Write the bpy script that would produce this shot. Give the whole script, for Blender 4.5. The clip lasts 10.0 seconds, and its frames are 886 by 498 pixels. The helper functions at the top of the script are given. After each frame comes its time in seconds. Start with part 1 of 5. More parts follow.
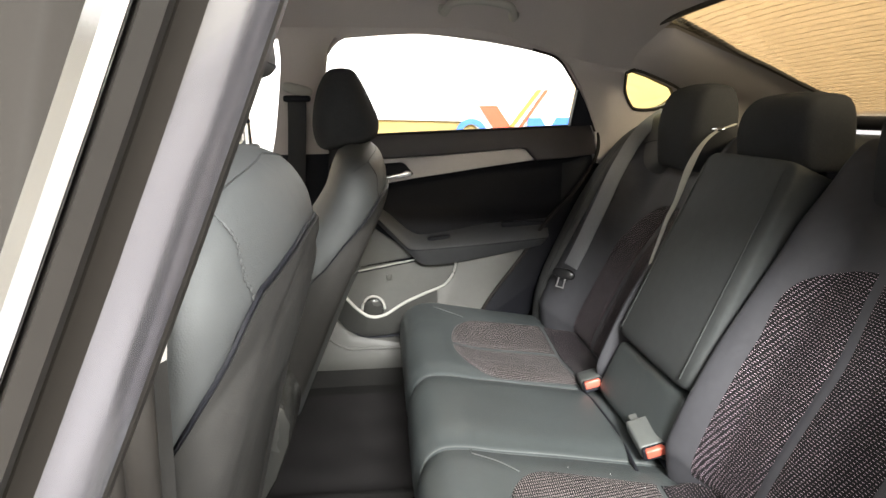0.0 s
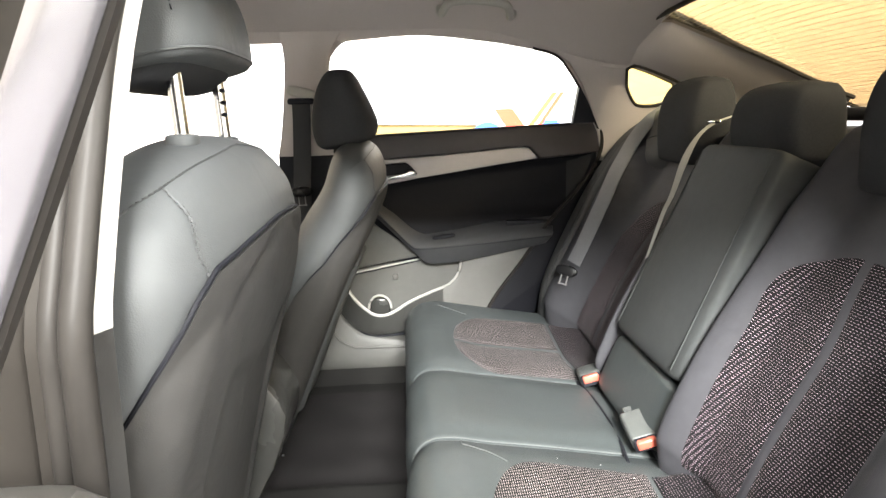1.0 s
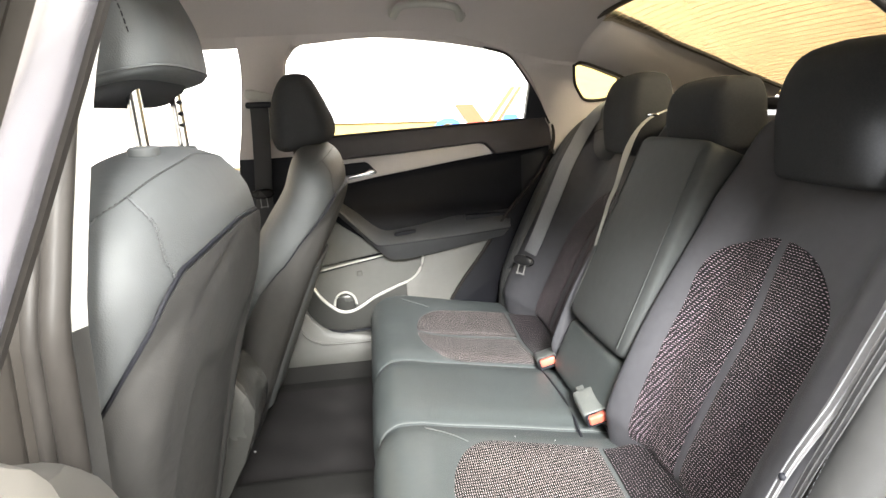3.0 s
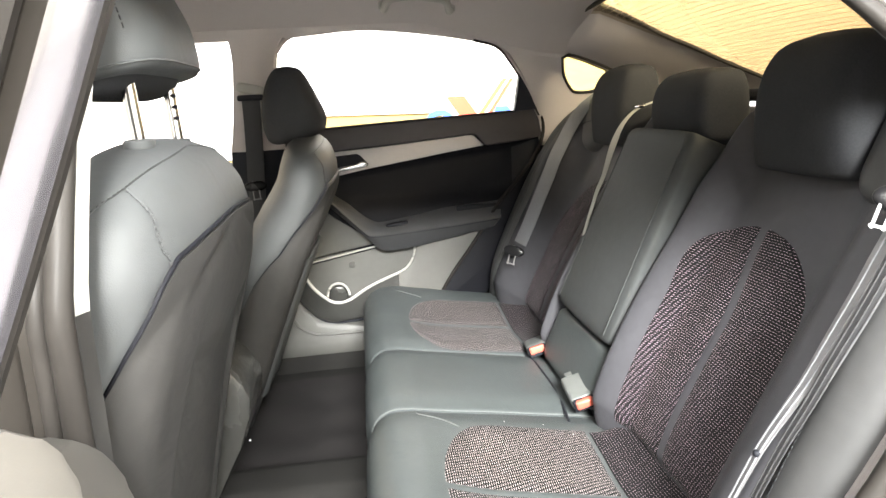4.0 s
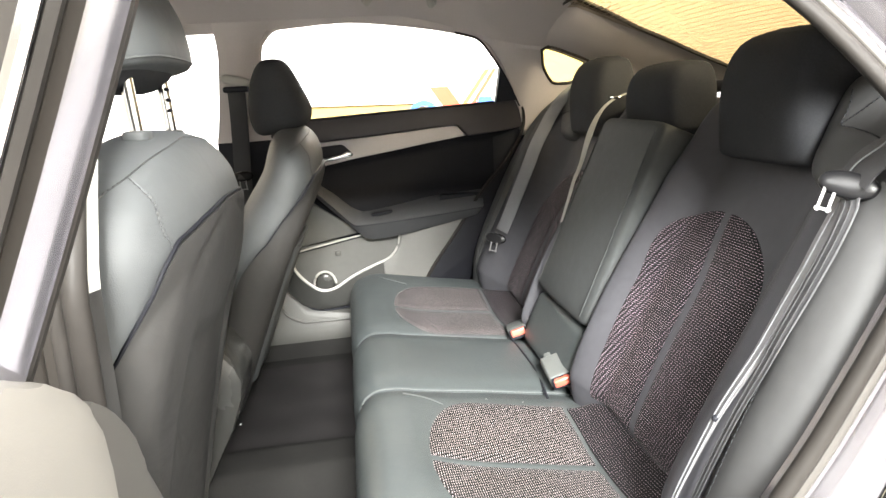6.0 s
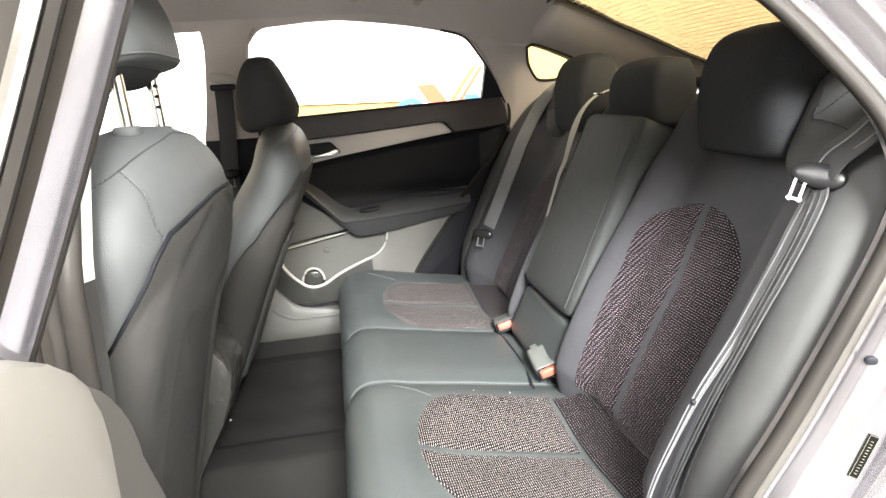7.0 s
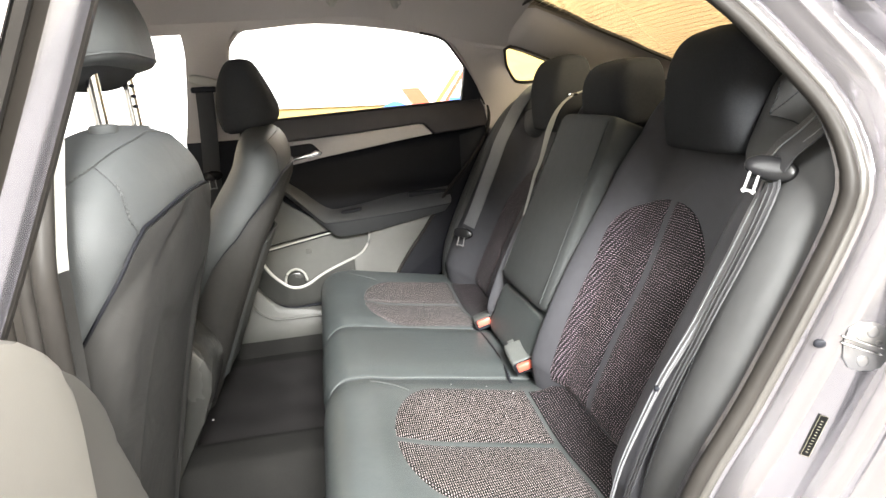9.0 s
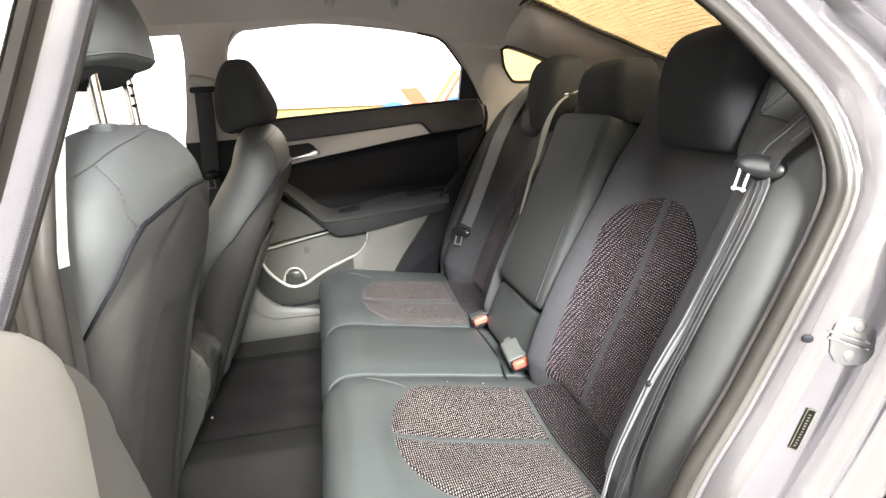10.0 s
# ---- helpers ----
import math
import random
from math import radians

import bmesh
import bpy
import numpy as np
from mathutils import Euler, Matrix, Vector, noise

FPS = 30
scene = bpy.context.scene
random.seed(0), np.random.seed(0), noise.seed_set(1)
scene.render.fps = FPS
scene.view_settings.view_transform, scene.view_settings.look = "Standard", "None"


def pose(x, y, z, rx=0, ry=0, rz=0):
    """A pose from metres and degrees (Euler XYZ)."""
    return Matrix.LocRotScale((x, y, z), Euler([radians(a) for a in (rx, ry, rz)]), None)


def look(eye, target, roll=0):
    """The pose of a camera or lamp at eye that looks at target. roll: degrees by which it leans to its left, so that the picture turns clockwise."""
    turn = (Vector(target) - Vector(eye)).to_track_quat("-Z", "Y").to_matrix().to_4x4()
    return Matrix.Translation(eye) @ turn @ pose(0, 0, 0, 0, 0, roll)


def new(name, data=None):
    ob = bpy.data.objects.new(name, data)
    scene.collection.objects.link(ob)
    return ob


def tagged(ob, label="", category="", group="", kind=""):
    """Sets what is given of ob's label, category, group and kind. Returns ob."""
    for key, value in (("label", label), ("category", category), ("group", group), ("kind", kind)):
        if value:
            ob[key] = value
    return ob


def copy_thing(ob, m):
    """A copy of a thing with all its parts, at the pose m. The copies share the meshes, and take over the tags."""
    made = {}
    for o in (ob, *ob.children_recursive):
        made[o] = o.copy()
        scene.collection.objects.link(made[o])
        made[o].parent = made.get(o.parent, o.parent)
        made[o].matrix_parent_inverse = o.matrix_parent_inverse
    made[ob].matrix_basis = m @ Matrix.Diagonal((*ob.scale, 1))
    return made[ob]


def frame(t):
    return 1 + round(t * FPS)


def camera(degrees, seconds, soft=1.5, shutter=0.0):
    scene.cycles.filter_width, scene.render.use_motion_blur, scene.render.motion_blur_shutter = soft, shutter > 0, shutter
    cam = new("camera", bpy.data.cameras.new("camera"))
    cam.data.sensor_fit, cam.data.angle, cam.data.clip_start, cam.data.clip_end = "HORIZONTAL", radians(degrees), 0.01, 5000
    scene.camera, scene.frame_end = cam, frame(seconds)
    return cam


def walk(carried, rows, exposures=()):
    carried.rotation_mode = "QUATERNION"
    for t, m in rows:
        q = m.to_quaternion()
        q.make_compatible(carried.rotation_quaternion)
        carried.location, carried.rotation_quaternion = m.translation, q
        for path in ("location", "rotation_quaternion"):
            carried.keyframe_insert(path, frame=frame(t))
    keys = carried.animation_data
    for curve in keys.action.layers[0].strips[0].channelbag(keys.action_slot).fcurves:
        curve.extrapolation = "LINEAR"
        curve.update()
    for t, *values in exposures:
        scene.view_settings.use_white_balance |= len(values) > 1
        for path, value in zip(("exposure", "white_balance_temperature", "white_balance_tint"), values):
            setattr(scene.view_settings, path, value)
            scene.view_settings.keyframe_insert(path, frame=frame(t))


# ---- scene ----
cam = camera(72.1, 10.0)
PATH = [
    (0, (-0.041, -1.001, 1.131), (0.149, 0.94, 0.688), -0.5),
    (0.5, (-0.011, -1.005, 1.118), (0.116, 0.942, 0.682), -1.1),
    (1, (0.016, -1.025, 1.112), (0.124, 0.927, 0.691), -1.6),
    (1.5, (0.029, -1.039, 1.115), (0.162, 0.915, 0.712), -2.1),
    (2, (0.028, -1.054, 1.116), (0.196, 0.896, 0.704), -2.5),
    (2.5, (0.032, -1.068, 1.118), (0.214, 0.878, 0.694), -3.1),
    (3, (0.033, -1.079, 1.121), (0.242, 0.86, 0.681), -3.2),
    (4.5, (0.037, -1.114, 1.122), (0.269, 0.814, 0.644), -3.4),
    (5, (0.036, -1.126, 1.125), (0.276, 0.798, 0.635), -3.4),
    (5.5, (0.034, -1.137, 1.125), (0.289, 0.784, 0.631), -3.4),
    (7, (0.033, -1.168, 1.121), (0.343, 0.742, 0.615), -3.7),
    (7.5, (0.038, -1.175, 1.119), (0.363, 0.733, 0.615), -3.6),
    (8, (0.043, -1.183, 1.116), (0.389, 0.722, 0.617), -3.6),
    (8.5, (0.045, -1.187, 1.116), (0.401, 0.718, 0.62), -3.8),
    (9, (0.049, -1.196, 1.113), (0.398, 0.709, 0.617), -3.9),
    (9.5, (0.051, -1.203, 1.113), (0.4, 0.703, 0.616), -3.9),
    (10, (0.052, -1.208, 1.112), (0.403, 0.697, 0.616), -3.9),
]
walk(cam, [(t, look(eye, target, roll)) for t, eye, target, roll in PATH], exposures=[(0.0, -0.02), (0.3, 0.26), (0.8, 0.56), (2.0, 0.69), (5.0, 0.75), (7.0, 0.63), (10.0, 0.49)])

# ---- world and lights ----
world = bpy.data.worlds.new("showroom_air")
scene.world = world
world.use_nodes = True
world.node_tree.nodes["Background"].inputs[0].default_value = (0.9, 0.92, 1.0, 1)
world.node_tree.nodes["Background"].inputs[1].default_value = 0.05


def area_lamp(name, eye, target, sx, sy, watts, colour=(1, 1, 1)):
    data = bpy.data.lights.new(name, "AREA")
    data.shape, data.size, data.size_y = "RECTANGLE", sx, sy
    data.energy, data.color = watts, colour
    ob = new(name, data)
    ob.matrix_world = look(eye, target)
    return ob


area_lamp("ceiling_strip_back", (0.35, -4.2, 3.15), (0.1, 0.0, 0.7), 1.5, 0.9, 1150, (0.99, 0.985, 0.955))
# unseen strip added to brighten the floor mirrored in the door post
area_lamp("floor_fill_strip", (4.0, -2.4, 3.45), (3.6, -2.2, 0), 2.4, 0.45, 760, (0.99, 0.985, 0.955))
area_lamp("ceiling_strip_far", (0.0, 2.2, 3.4), (0.0, 4.5, 1.5), 8.0, 0.6, 480, (0.99, 0.985, 0.955))
# unseen fill strip added over the front, brightens the west wall
area_lamp("front_fill_strip", (-2.6, 0.0, 3.45), (-2.4, 0, 0), 0.6, 4.0, 14, (0.99, 0.985, 0.955))
# unseen soft fill lamp added before the south wall to lift the backrests
area_lamp("south_fill_lamp", (-1.6, -4.8, 1.7), (0.2, 0, 0.9), 5.0, 2.2, 24, (0.97, 0.98, 1.0))
area_lamp("ceiling_strip_front_near", (-2.2, -2.2, 3.45), (-1.0, -1.2, 0), 2.6, 0.45, 140, (0.99, 0.985, 0.955))
# unseen fill lamp added behind the car to brighten the door post
area_lamp("rear_fill_lamp", (4.4, -1.95, 1.25), (0, -1.95, 1.25), 3.4, 2.3, 20, (0.99, 0.985, 0.955))


# ---- materials ----
def nodes_of(name):
    mat = bpy.data.materials.new(name)
    mat.use_nodes = True
    return mat, mat.node_tree.nodes, mat.node_tree.links, mat.node_tree.nodes["Principled BSDF"]


def surface(name, colour, rough=0.5, metal=0.0, vary=0.15, scale=30.0, bump=0.0, bump_scale=600.0, stain=0.0, stain_scale=6.0, coat=0.0, spec=0.5, wrinkle=0.0):
    """A principled material with colour variation at two scales and fine relief."""
    mat, nodes, links, bsdf = nodes_of(name)
    coord = nodes.new("ShaderNodeTexCoord")
    fine = nodes.new("ShaderNodeTexNoise")
    fine.inputs["Scale"].default_value, fine.inputs["Detail"].default_value = scale, 6
    broad = nodes.new("ShaderNodeTexNoise")
    broad.inputs["Scale"].default_value, broad.inputs["Detail"].default_value = stain_scale, 4
    for tex in (fine, broad):
        links.new(coord.outputs["Object"], tex.inputs["Vector"])
    ramp = nodes.new("ShaderNodeMapRange")
    ramp.inputs["To Min"].default_value, ramp.inputs["To Max"].default_value = 1 - vary, 1 + vary
    links.new(fine.outputs["Fac"], ramp.inputs["Value"])
    ramp2 = nodes.new("ShaderNodeMapRange")
    ramp2.inputs["From Min"].default_value, ramp2.inputs["From Max"].default_value = 0.35, 0.7
    ramp2.inputs["To Min"].default_value, ramp2.inputs["To Max"].default_value = 1.0, 1.0 + stain
    links.new(broad.outputs["Fac"], ramp2.inputs["Value"])
    mult = nodes.new("ShaderNodeMath")
    mult.operation = "MULTIPLY"
    links.new(ramp.outputs[0], mult.inputs[0]), links.new(ramp2.outputs[0], mult.inputs[1])
    mix = nodes.new("ShaderNodeVectorMath")
    mix.operation = "SCALE"
    mix.inputs[0].default_value = colour
    links.new(mult.outputs[0], mix.inputs["Scale"])
    links.new(mix.outputs[0], bsdf.inputs["Base Color"])
    rr = nodes.new("ShaderNodeMapRange")
    rr.inputs["To Min"].default_value, rr.inputs["To Max"].default_value = max(0.02, rough - 0.08), min(1, rough + 0.08)
    links.new(broad.outputs["Fac"], rr.inputs["Value"])
    links.new(rr.outputs[0], bsdf.inputs["Roughness"])
    bsdf.inputs["Metallic"].default_value = metal
    bsdf.inputs["Specular IOR Level"].default_value = spec
    bsdf.inputs["Coat Weight"].default_value = coat
    bsdf.inputs["Coat Roughness"].default_value = 0.14
    if bump:
        grain = nodes.new("ShaderNodeTexVoronoi")
        grain.inputs["Scale"].default_value = bump_scale
        links.new(coord.outputs["Object"], grain.inputs["Vector"])
        rel = nodes.new("ShaderNodeBump")
        rel.inputs["Strength"].default_value, rel.inputs["Distance"].default_value = bump, 0.0008
        links.new(grain.outputs["Distance"], rel.inputs["Height"])
        links.new(rel.outputs[0], bsdf.inputs["Normal"])
        if wrinkle:
            fold, soft = nodes.new("ShaderNodeTexNoise"), nodes.new("ShaderNodeBump")
            fold.inputs["Scale"].default_value, fold.inputs["Detail"].default_value, fold.inputs["Distortion"].default_value = 16, 3, 1.2
            links.new(coord.outputs["Object"], fold.inputs["Vector"])
            soft.inputs["Strength"].default_value, soft.inputs["Distance"].default_value = wrinkle, 0.01
            links.new(fold.outputs["Fac"], soft.inputs["Height"])
            links.new(soft.outputs[0], rel.inputs["Normal"])
    return mat


def fabric(name, dark, light, cell=(0.0085, 0.0043), share=0.34):
    """Woven mesh cloth: staggered light flecks on a dark ground, laid out by the panel's own metres."""
    mat, nodes, links, bsdf = nodes_of(name)
    uv = nodes.new("ShaderNodeUVMap")
    brick = nodes.new("ShaderNodeTexBrick")
    brick.offset, brick.squash = 0.5, 1.0
    brick.inputs["Scale"].default_value = 1.0
    brick.inputs["Brick Width"].default_value, brick.inputs["Row Height"].default_value = cell
    brick.inputs["Mortar Size"].default_value = cell[1] * share
    brick.inputs["Mortar Smooth"].default_value = 0.12
    brick.inputs["Color1"].default_value = (*light, 1)
    brick.inputs["Color2"].default_value = (*[c * 0.8 for c in light], 1)
    brick.inputs["Mortar"].default_value = (*dark, 1)
    warp = nodes.new("ShaderNodeTexNoise")
    warp.inputs["Scale"].default_value = 160
    links.new(uv.outputs[0], warp.inputs["Vector"])
    shift = nodes.new("ShaderNodeVectorMath")
    shift.operation = "MULTIPLY_ADD"
    shift.inputs[1].default_value = (0.0003, 0.0003, 0)
    links.new(warp.outputs["Color"], shift.inputs[0]), links.new(uv.outputs[0], shift.inputs[2])
    slant = nodes.new("ShaderNodeVectorMath")
    slant.operation = "DOT_PRODUCT"
    slant.inputs[1].default_value = (1.0, 0.55, 0.0)
    apart, join = nodes.new("ShaderNodeSeparateXYZ"), nodes.new("ShaderNodeCombineXYZ")
    links.new(shift.outputs[0], slant.inputs[0]), links.new(shift.outputs[0], apart.inputs[0])
    links.new(slant.outputs["Value"], join.inputs[0]), links.new(apart.outputs[1], join.inputs[1])
    links.new(join.outputs[0], brick.inputs["Vector"])
    broad = nodes.new("ShaderNodeTexNoise")
    broad.inputs["Scale"].default_value = 9
    links.new(uv.outputs[0], broad.inputs["Vector"])
    fade = nodes.new("ShaderNodeMapRange")
    fade.inputs["To Min"].default_value, fade.inputs["To Max"].default_value = 0.75, 1.2
    links.new(broad.outputs["Fac"], fade.inputs["Value"])
    mix = nodes.new("ShaderNodeVectorMath")
    mix.operation = "SCALE"
    links.new(brick.outputs["Color"], mix.inputs[0]), links.new(fade.outputs[0], mix.inputs["Scale"])
    links.new(mix.outputs[0], bsdf.inputs["Base Color"])
    rel = nodes.new("ShaderNodeBump")
    rel.inputs["Strength"].default_value, rel.inputs["Distance"].default_value = 0.5, 0.001
    rel.invert = True
    links.new(brick.outputs["Fac"], rel.inputs["Height"])
    links.new(rel.outputs[0], bsdf.inputs["Normal"])
    bsdf.inputs["Roughness"].default_value = 0.85
    bsdf.inputs["Specular IOR Level"].default_value = 0.25
    bsdf.inputs["Sheen Weight"].default_value, bsdf.inputs["Sheen Roughness"].default_value = 0.05, 0.4
    return mat


def glass(name, tint):
    mat, nodes, links, bsdf = nodes_of(name)
    nodes.remove(bsdf)
    clear, gloss, mix = nodes.new("ShaderNodeBsdfTransparent"), nodes.new("ShaderNodeBsdfGlossy"), nodes.new("ShaderNodeMixShader")
    clear.inputs[0].default_value = (*tint, 1)
    gloss.inputs["Roughness"].default_value = 0.02
    facing, power = nodes.new("ShaderNodeLayerWeight"), nodes.new("ShaderNodeMath")
    power.operation = "POWER"
    power.inputs[1].default_value = 5.0
    share = nodes.new("ShaderNodeMapRange")
    share.inputs["To Min"].default_value, share.inputs["To Max"].default_value = 0.03, 0.6
    links.new(facing.outputs["Facing"], power.inputs[0]), links.new(power.outputs[0], share.inputs["Value"])
    links.new(share.outputs[0], mix.inputs[0]), links.new(clear.outputs[0], mix.inputs[1]), links.new(gloss.outputs[0], mix.inputs[2])
    links.new(mix.outputs[0], nodes["Material Output"].inputs[0])
    return mat


# bench vinyl darkened for the backrests in the roof's shade
VINYL_SHADED = surface("shaded_slate_vinyl", (0.039, 0.039, 0.044), 0.65, vary=0.12, scale=60, bump=0.2, bump_scale=1100, stain=0.2, stain_scale=5, spec=0.35, wrinkle=0.14)
VINYL = surface("dark_slate_vinyl", (0.047, 0.054, 0.0545), 0.48, vary=0.12, scale=60, bump=0.2, bump_scale=1100, stain=0.25, stain_scale=5, wrinkle=0.08)
ARM_VINYL = surface("dull_slate_vinyl", (0.045, 0.048, 0.048), 0.72, vary=0.12, scale=60, bump=0.2, bump_scale=1100, stain=0.2, stain_scale=5, spec=0.16, wrinkle=0.10)
# bench vinyl lightened for the lit bolsters beside the door opening
VINYL_LIT = surface("lit_slate_vinyl", (0.058, 0.0585, 0.059), 0.62, spec=0.22, vary=0.12, scale=60, bump=0.2, bump_scale=1100, stain=0.2, stain_scale=5, wrinkle=0.08)
VINYL_FRONT = surface("grey_vinyl", (0.049, 0.052, 0.053), 0.62, vary=0.10, scale=50, bump=0.16, bump_scale=800, stain=0.2, stain_scale=4, spec=0.38, wrinkle=0.12)
SHELL = surface("charcoal_plastic_shell", (0.0270, 0.0262, 0.0252), 0.55, spec=0.14, vary=0.12, scale=80, bump=0.12, bump_scale=900, stain=0.3, stain_scale=7, wrinkle=0.16)
CLOTH = surface("black_knit_cloth", (0.0300, 0.0310, 0.0335), 0.95, vary=0.25, scale=400, bump=0.6, bump_scale=1200, stain=0.25, stain_scale=6, spec=0.08)
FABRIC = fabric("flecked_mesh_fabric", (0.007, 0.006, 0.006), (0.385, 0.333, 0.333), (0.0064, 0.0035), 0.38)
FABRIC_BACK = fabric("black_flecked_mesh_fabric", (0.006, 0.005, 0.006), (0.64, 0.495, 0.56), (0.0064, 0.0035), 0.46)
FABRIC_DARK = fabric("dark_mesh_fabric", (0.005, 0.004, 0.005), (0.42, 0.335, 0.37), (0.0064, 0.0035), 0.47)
WELT_GLINT = surface("highlit_seam_welt", (0.092, 0.098, 0.097), 0.55, vary=0.15, scale=200)
STITCH = surface("grey_thread", (0.040, 0.041, 0.042), 0.8, vary=0.2, scale=300)
BLACK_PLASTIC = surface("black_door_plastic", (0.0125, 0.0132, 0.0168), 0.55, vary=0.12, scale=70, bump=0.3, bump_scale=900, stain=0.25, stain_scale=6, spec=0.18)
DOOR_CARD = surface("black_soft_door_skin", (0.0075, 0.0078, 0.0102), 0.6, vary=0.12, scale=70, bump=0.3, bump_scale=900, stain=0.25, stain_scale=6, spec=0.14)
SOFT_BLACK = surface("soft_black_armrest", (0.046, 0.047, 0.050), 0.45, vary=0.12, scale=60, bump=0.4, bump_scale=900, stain=0.2)
GREY_PLASTIC = surface("grey_moulded_plastic", (0.070, 0.0695, 0.064), 0.5, vary=0.08, scale=60, bump=0.4, bump_scale=900, stain=0.15, stain_scale=8)
LIGHT_TRIM = surface("light_grey_trim", (0.36, 0.355, 0.33), 0.65, vary=0.05, scale=60, bump=0.25, bump_scale=900, stain=0.06)
HEADLINER = surface("grey_headliner_cloth", (0.48, 0.445, 0.435), 0.95, vary=0.07, scale=350, bump=0.4, bump_scale=1200, stain=0.06, stain_scale=3, spec=0.1)
SILVER = surface("satin_silver_trim", (0.44, 0.425, 0.44), 0.55, metal=0.1, vary=0.05, scale=120, stain=0.05)
RAIL = surface("taupe_soft_rail", (0.044, 0.039, 0.041), 0.5, vary=0.12, scale=60, bump=0.2, bump_scale=900, stain=0.2, spec=0.4)
CHROME = surface("chrome", (0.60, 0.60, 0.61), 0.14, metal=1.0, vary=0.03, scale=40)
NICKEL = surface("brushed_nickel", (0.28, 0.28, 0.28), 0.42, metal=0.7, vary=0.05, scale=90)
PAINT = surface("grey_metallic_paint", (0.215, 0.208, 0.225), 0.13, metal=0.88, vary=0.02, scale=900, stain=0.12, stain_scale=4, coat=0.3, spec=0.5)
PILLAR_SHADE_PAINT = surface("dark_taupe_pillar_shade", (0.017, 0.015, 0.013), 0.6, vary=0.08, scale=300, stain=0.2, stain_scale=6, spec=0.07)
RUBBER = surface("black_rubber_seal", (0.019, 0.0172, 0.0155), 0.50, spec=0.13, vary=0.15, scale=60, stain=0.3, stain_scale=10)
CARPET = surface("charcoal_carpet", (0.0125, 0.0122, 0.0115), 0.97, vary=0.45, scale=500, bump=1.0, bump_scale=700, stain=0.5, stain_scale=7, spec=0.1)
MAT_CLOTH = surface("black_floor_mat", (0.014, 0.013, 0.013), 0.95, vary=0.4, scale=450, bump=1.0, bump_scale=700, stain=0.5, stain_scale=9, spec=0.15)
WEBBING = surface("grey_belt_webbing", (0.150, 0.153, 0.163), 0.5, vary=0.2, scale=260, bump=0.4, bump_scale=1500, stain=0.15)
# the same webbing again in lit and shaded tones, by strand
WEBBING_LIT = surface("lit_belt_webbing", (0.14, 0.14, 0.145), 0.5, vary=0.2, scale=260, bump=0.4, bump_scale=1500, stain=0.12)
WEBBING_SHADED = surface("shaded_belt_webbing", (0.060, 0.061, 0.064), 0.55, vary=0.2, scale=260, bump=0.4, bump_scale=1500, stain=0.15)
WEBBING_DARK = surface("black_and_shaded_belt_webbing", (0.03, 0.03, 0.032), 0.55, vary=0.2, scale=260, bump=0.4, bump_scale=1500)
RED = surface("red_release_button", (0.46, 0.10, 0.065), 0.35, vary=0.1, scale=80)
POCKET_GREY = surface("dark_grey_pocket_plastic", (0.046, 0.046, 0.043), 0.5, vary=0.08, scale=60, bump=0.4, bump_scale=900, stain=0.2)
WING_LIT_GREY = surface("lit_grey_moulded_plastic", (0.115, 0.113, 0.105), 0.55, vary=0.08, scale=60, bump=0.3, bump_scale=900, stain=0.12)
CONSOLE = surface("dark_grey_console_plastic", (0.032, 0.032, 0.030), 0.26, vary=0.10, scale=80, bump=0.10, bump_scale=800, stain=0.2, stain_scale=8, spec=0.45)
QUARTER_GLASS = glass("warm_quarter_glass", (0.62, 0.57, 0.30))
BUCKLE = surface("dark_buckle_plastic", (0.090, 0.096, 0.092), 0.4, vary=0.1, scale=80, bump=0.3, bump_scale=900)
WHITE = surface("white_board", (0.86, 0.86, 0.85), 0.6, vary=0.02, scale=8, stain=0.03, stain_scale=1)
BEIGE = surface("beige_ribbed_wall", (0.58, 0.45, 0.315), 0.7, vary=0.05, scale=10, stain=0.08, stain_scale=1.2)
STONE_WALL = surface("pale_stone_wall_paint", (0.52, 0.51, 0.43), 0.8, vary=0.04, scale=6, stain=0.06, stain_scale=0.8)
SEAL_LIT = surface("lit_grey_seal", (0.045, 0.042, 0.038), 0.35, vary=0.1, scale=60, stain=0.2, stain_scale=10)
ZINC = surface("zinc_plate", (0.23, 0.23, 0.24), 0.30, metal=1.0, vary=0.06, scale=60, stain=0.15, stain_scale=40)
BLACK_GLOSS = surface("glossy_black_plastic", (0.010, 0.010, 0.011), 0.28, spec=0.35, vary=0.1, scale=60)
GREIGE_WALL = surface("greige_wall_paint", (0.36, 0.345, 0.31), 0.8, vary=0.04, scale=6, stain=0.06, stain_scale=0.8)
PLAIN_WALL = surface("off_white_wall", (0.72, 0.69, 0.62), 0.8, vary=0.04, scale=6, stain=0.06, stain_scale=0.8)
CEILING_GREY = surface("light_grey_ceiling_paint", (0.36, 0.35, 0.34), 0.85, vary=0.04, scale=6, stain=0.06, stain_scale=0.8)
CONCRETE = surface("sealed_concrete", (0.18, 0.175, 0.175), 0.40, vary=0.12, scale=12, stain=0.25, stain_scale=1.0)
OCHRE = surface("ochre_wall_paint", (0.50, 0.36, 0.13), 0.7, vary=0.05, scale=10, stain=0.08, stain_scale=1.2)
SIGN_BLUE = surface("blue_sign_ink", (0.03, 0.15, 0.62), 0.5, vary=0.03, scale=20)
SIGN_RED = surface("red_sign_ink", (0.80, 0.07, 0.02), 0.5, vary=0.03, scale=20)
SIGN_AMBER = surface("amber_sign_ink", (0.80, 0.22, 0.03), 0.5, vary=0.03, scale=20)
LABEL_BLACK = surface("black_label_film", (0.004, 0.004, 0.004), 0.75, vary=0.05, scale=50, spec=0.05)
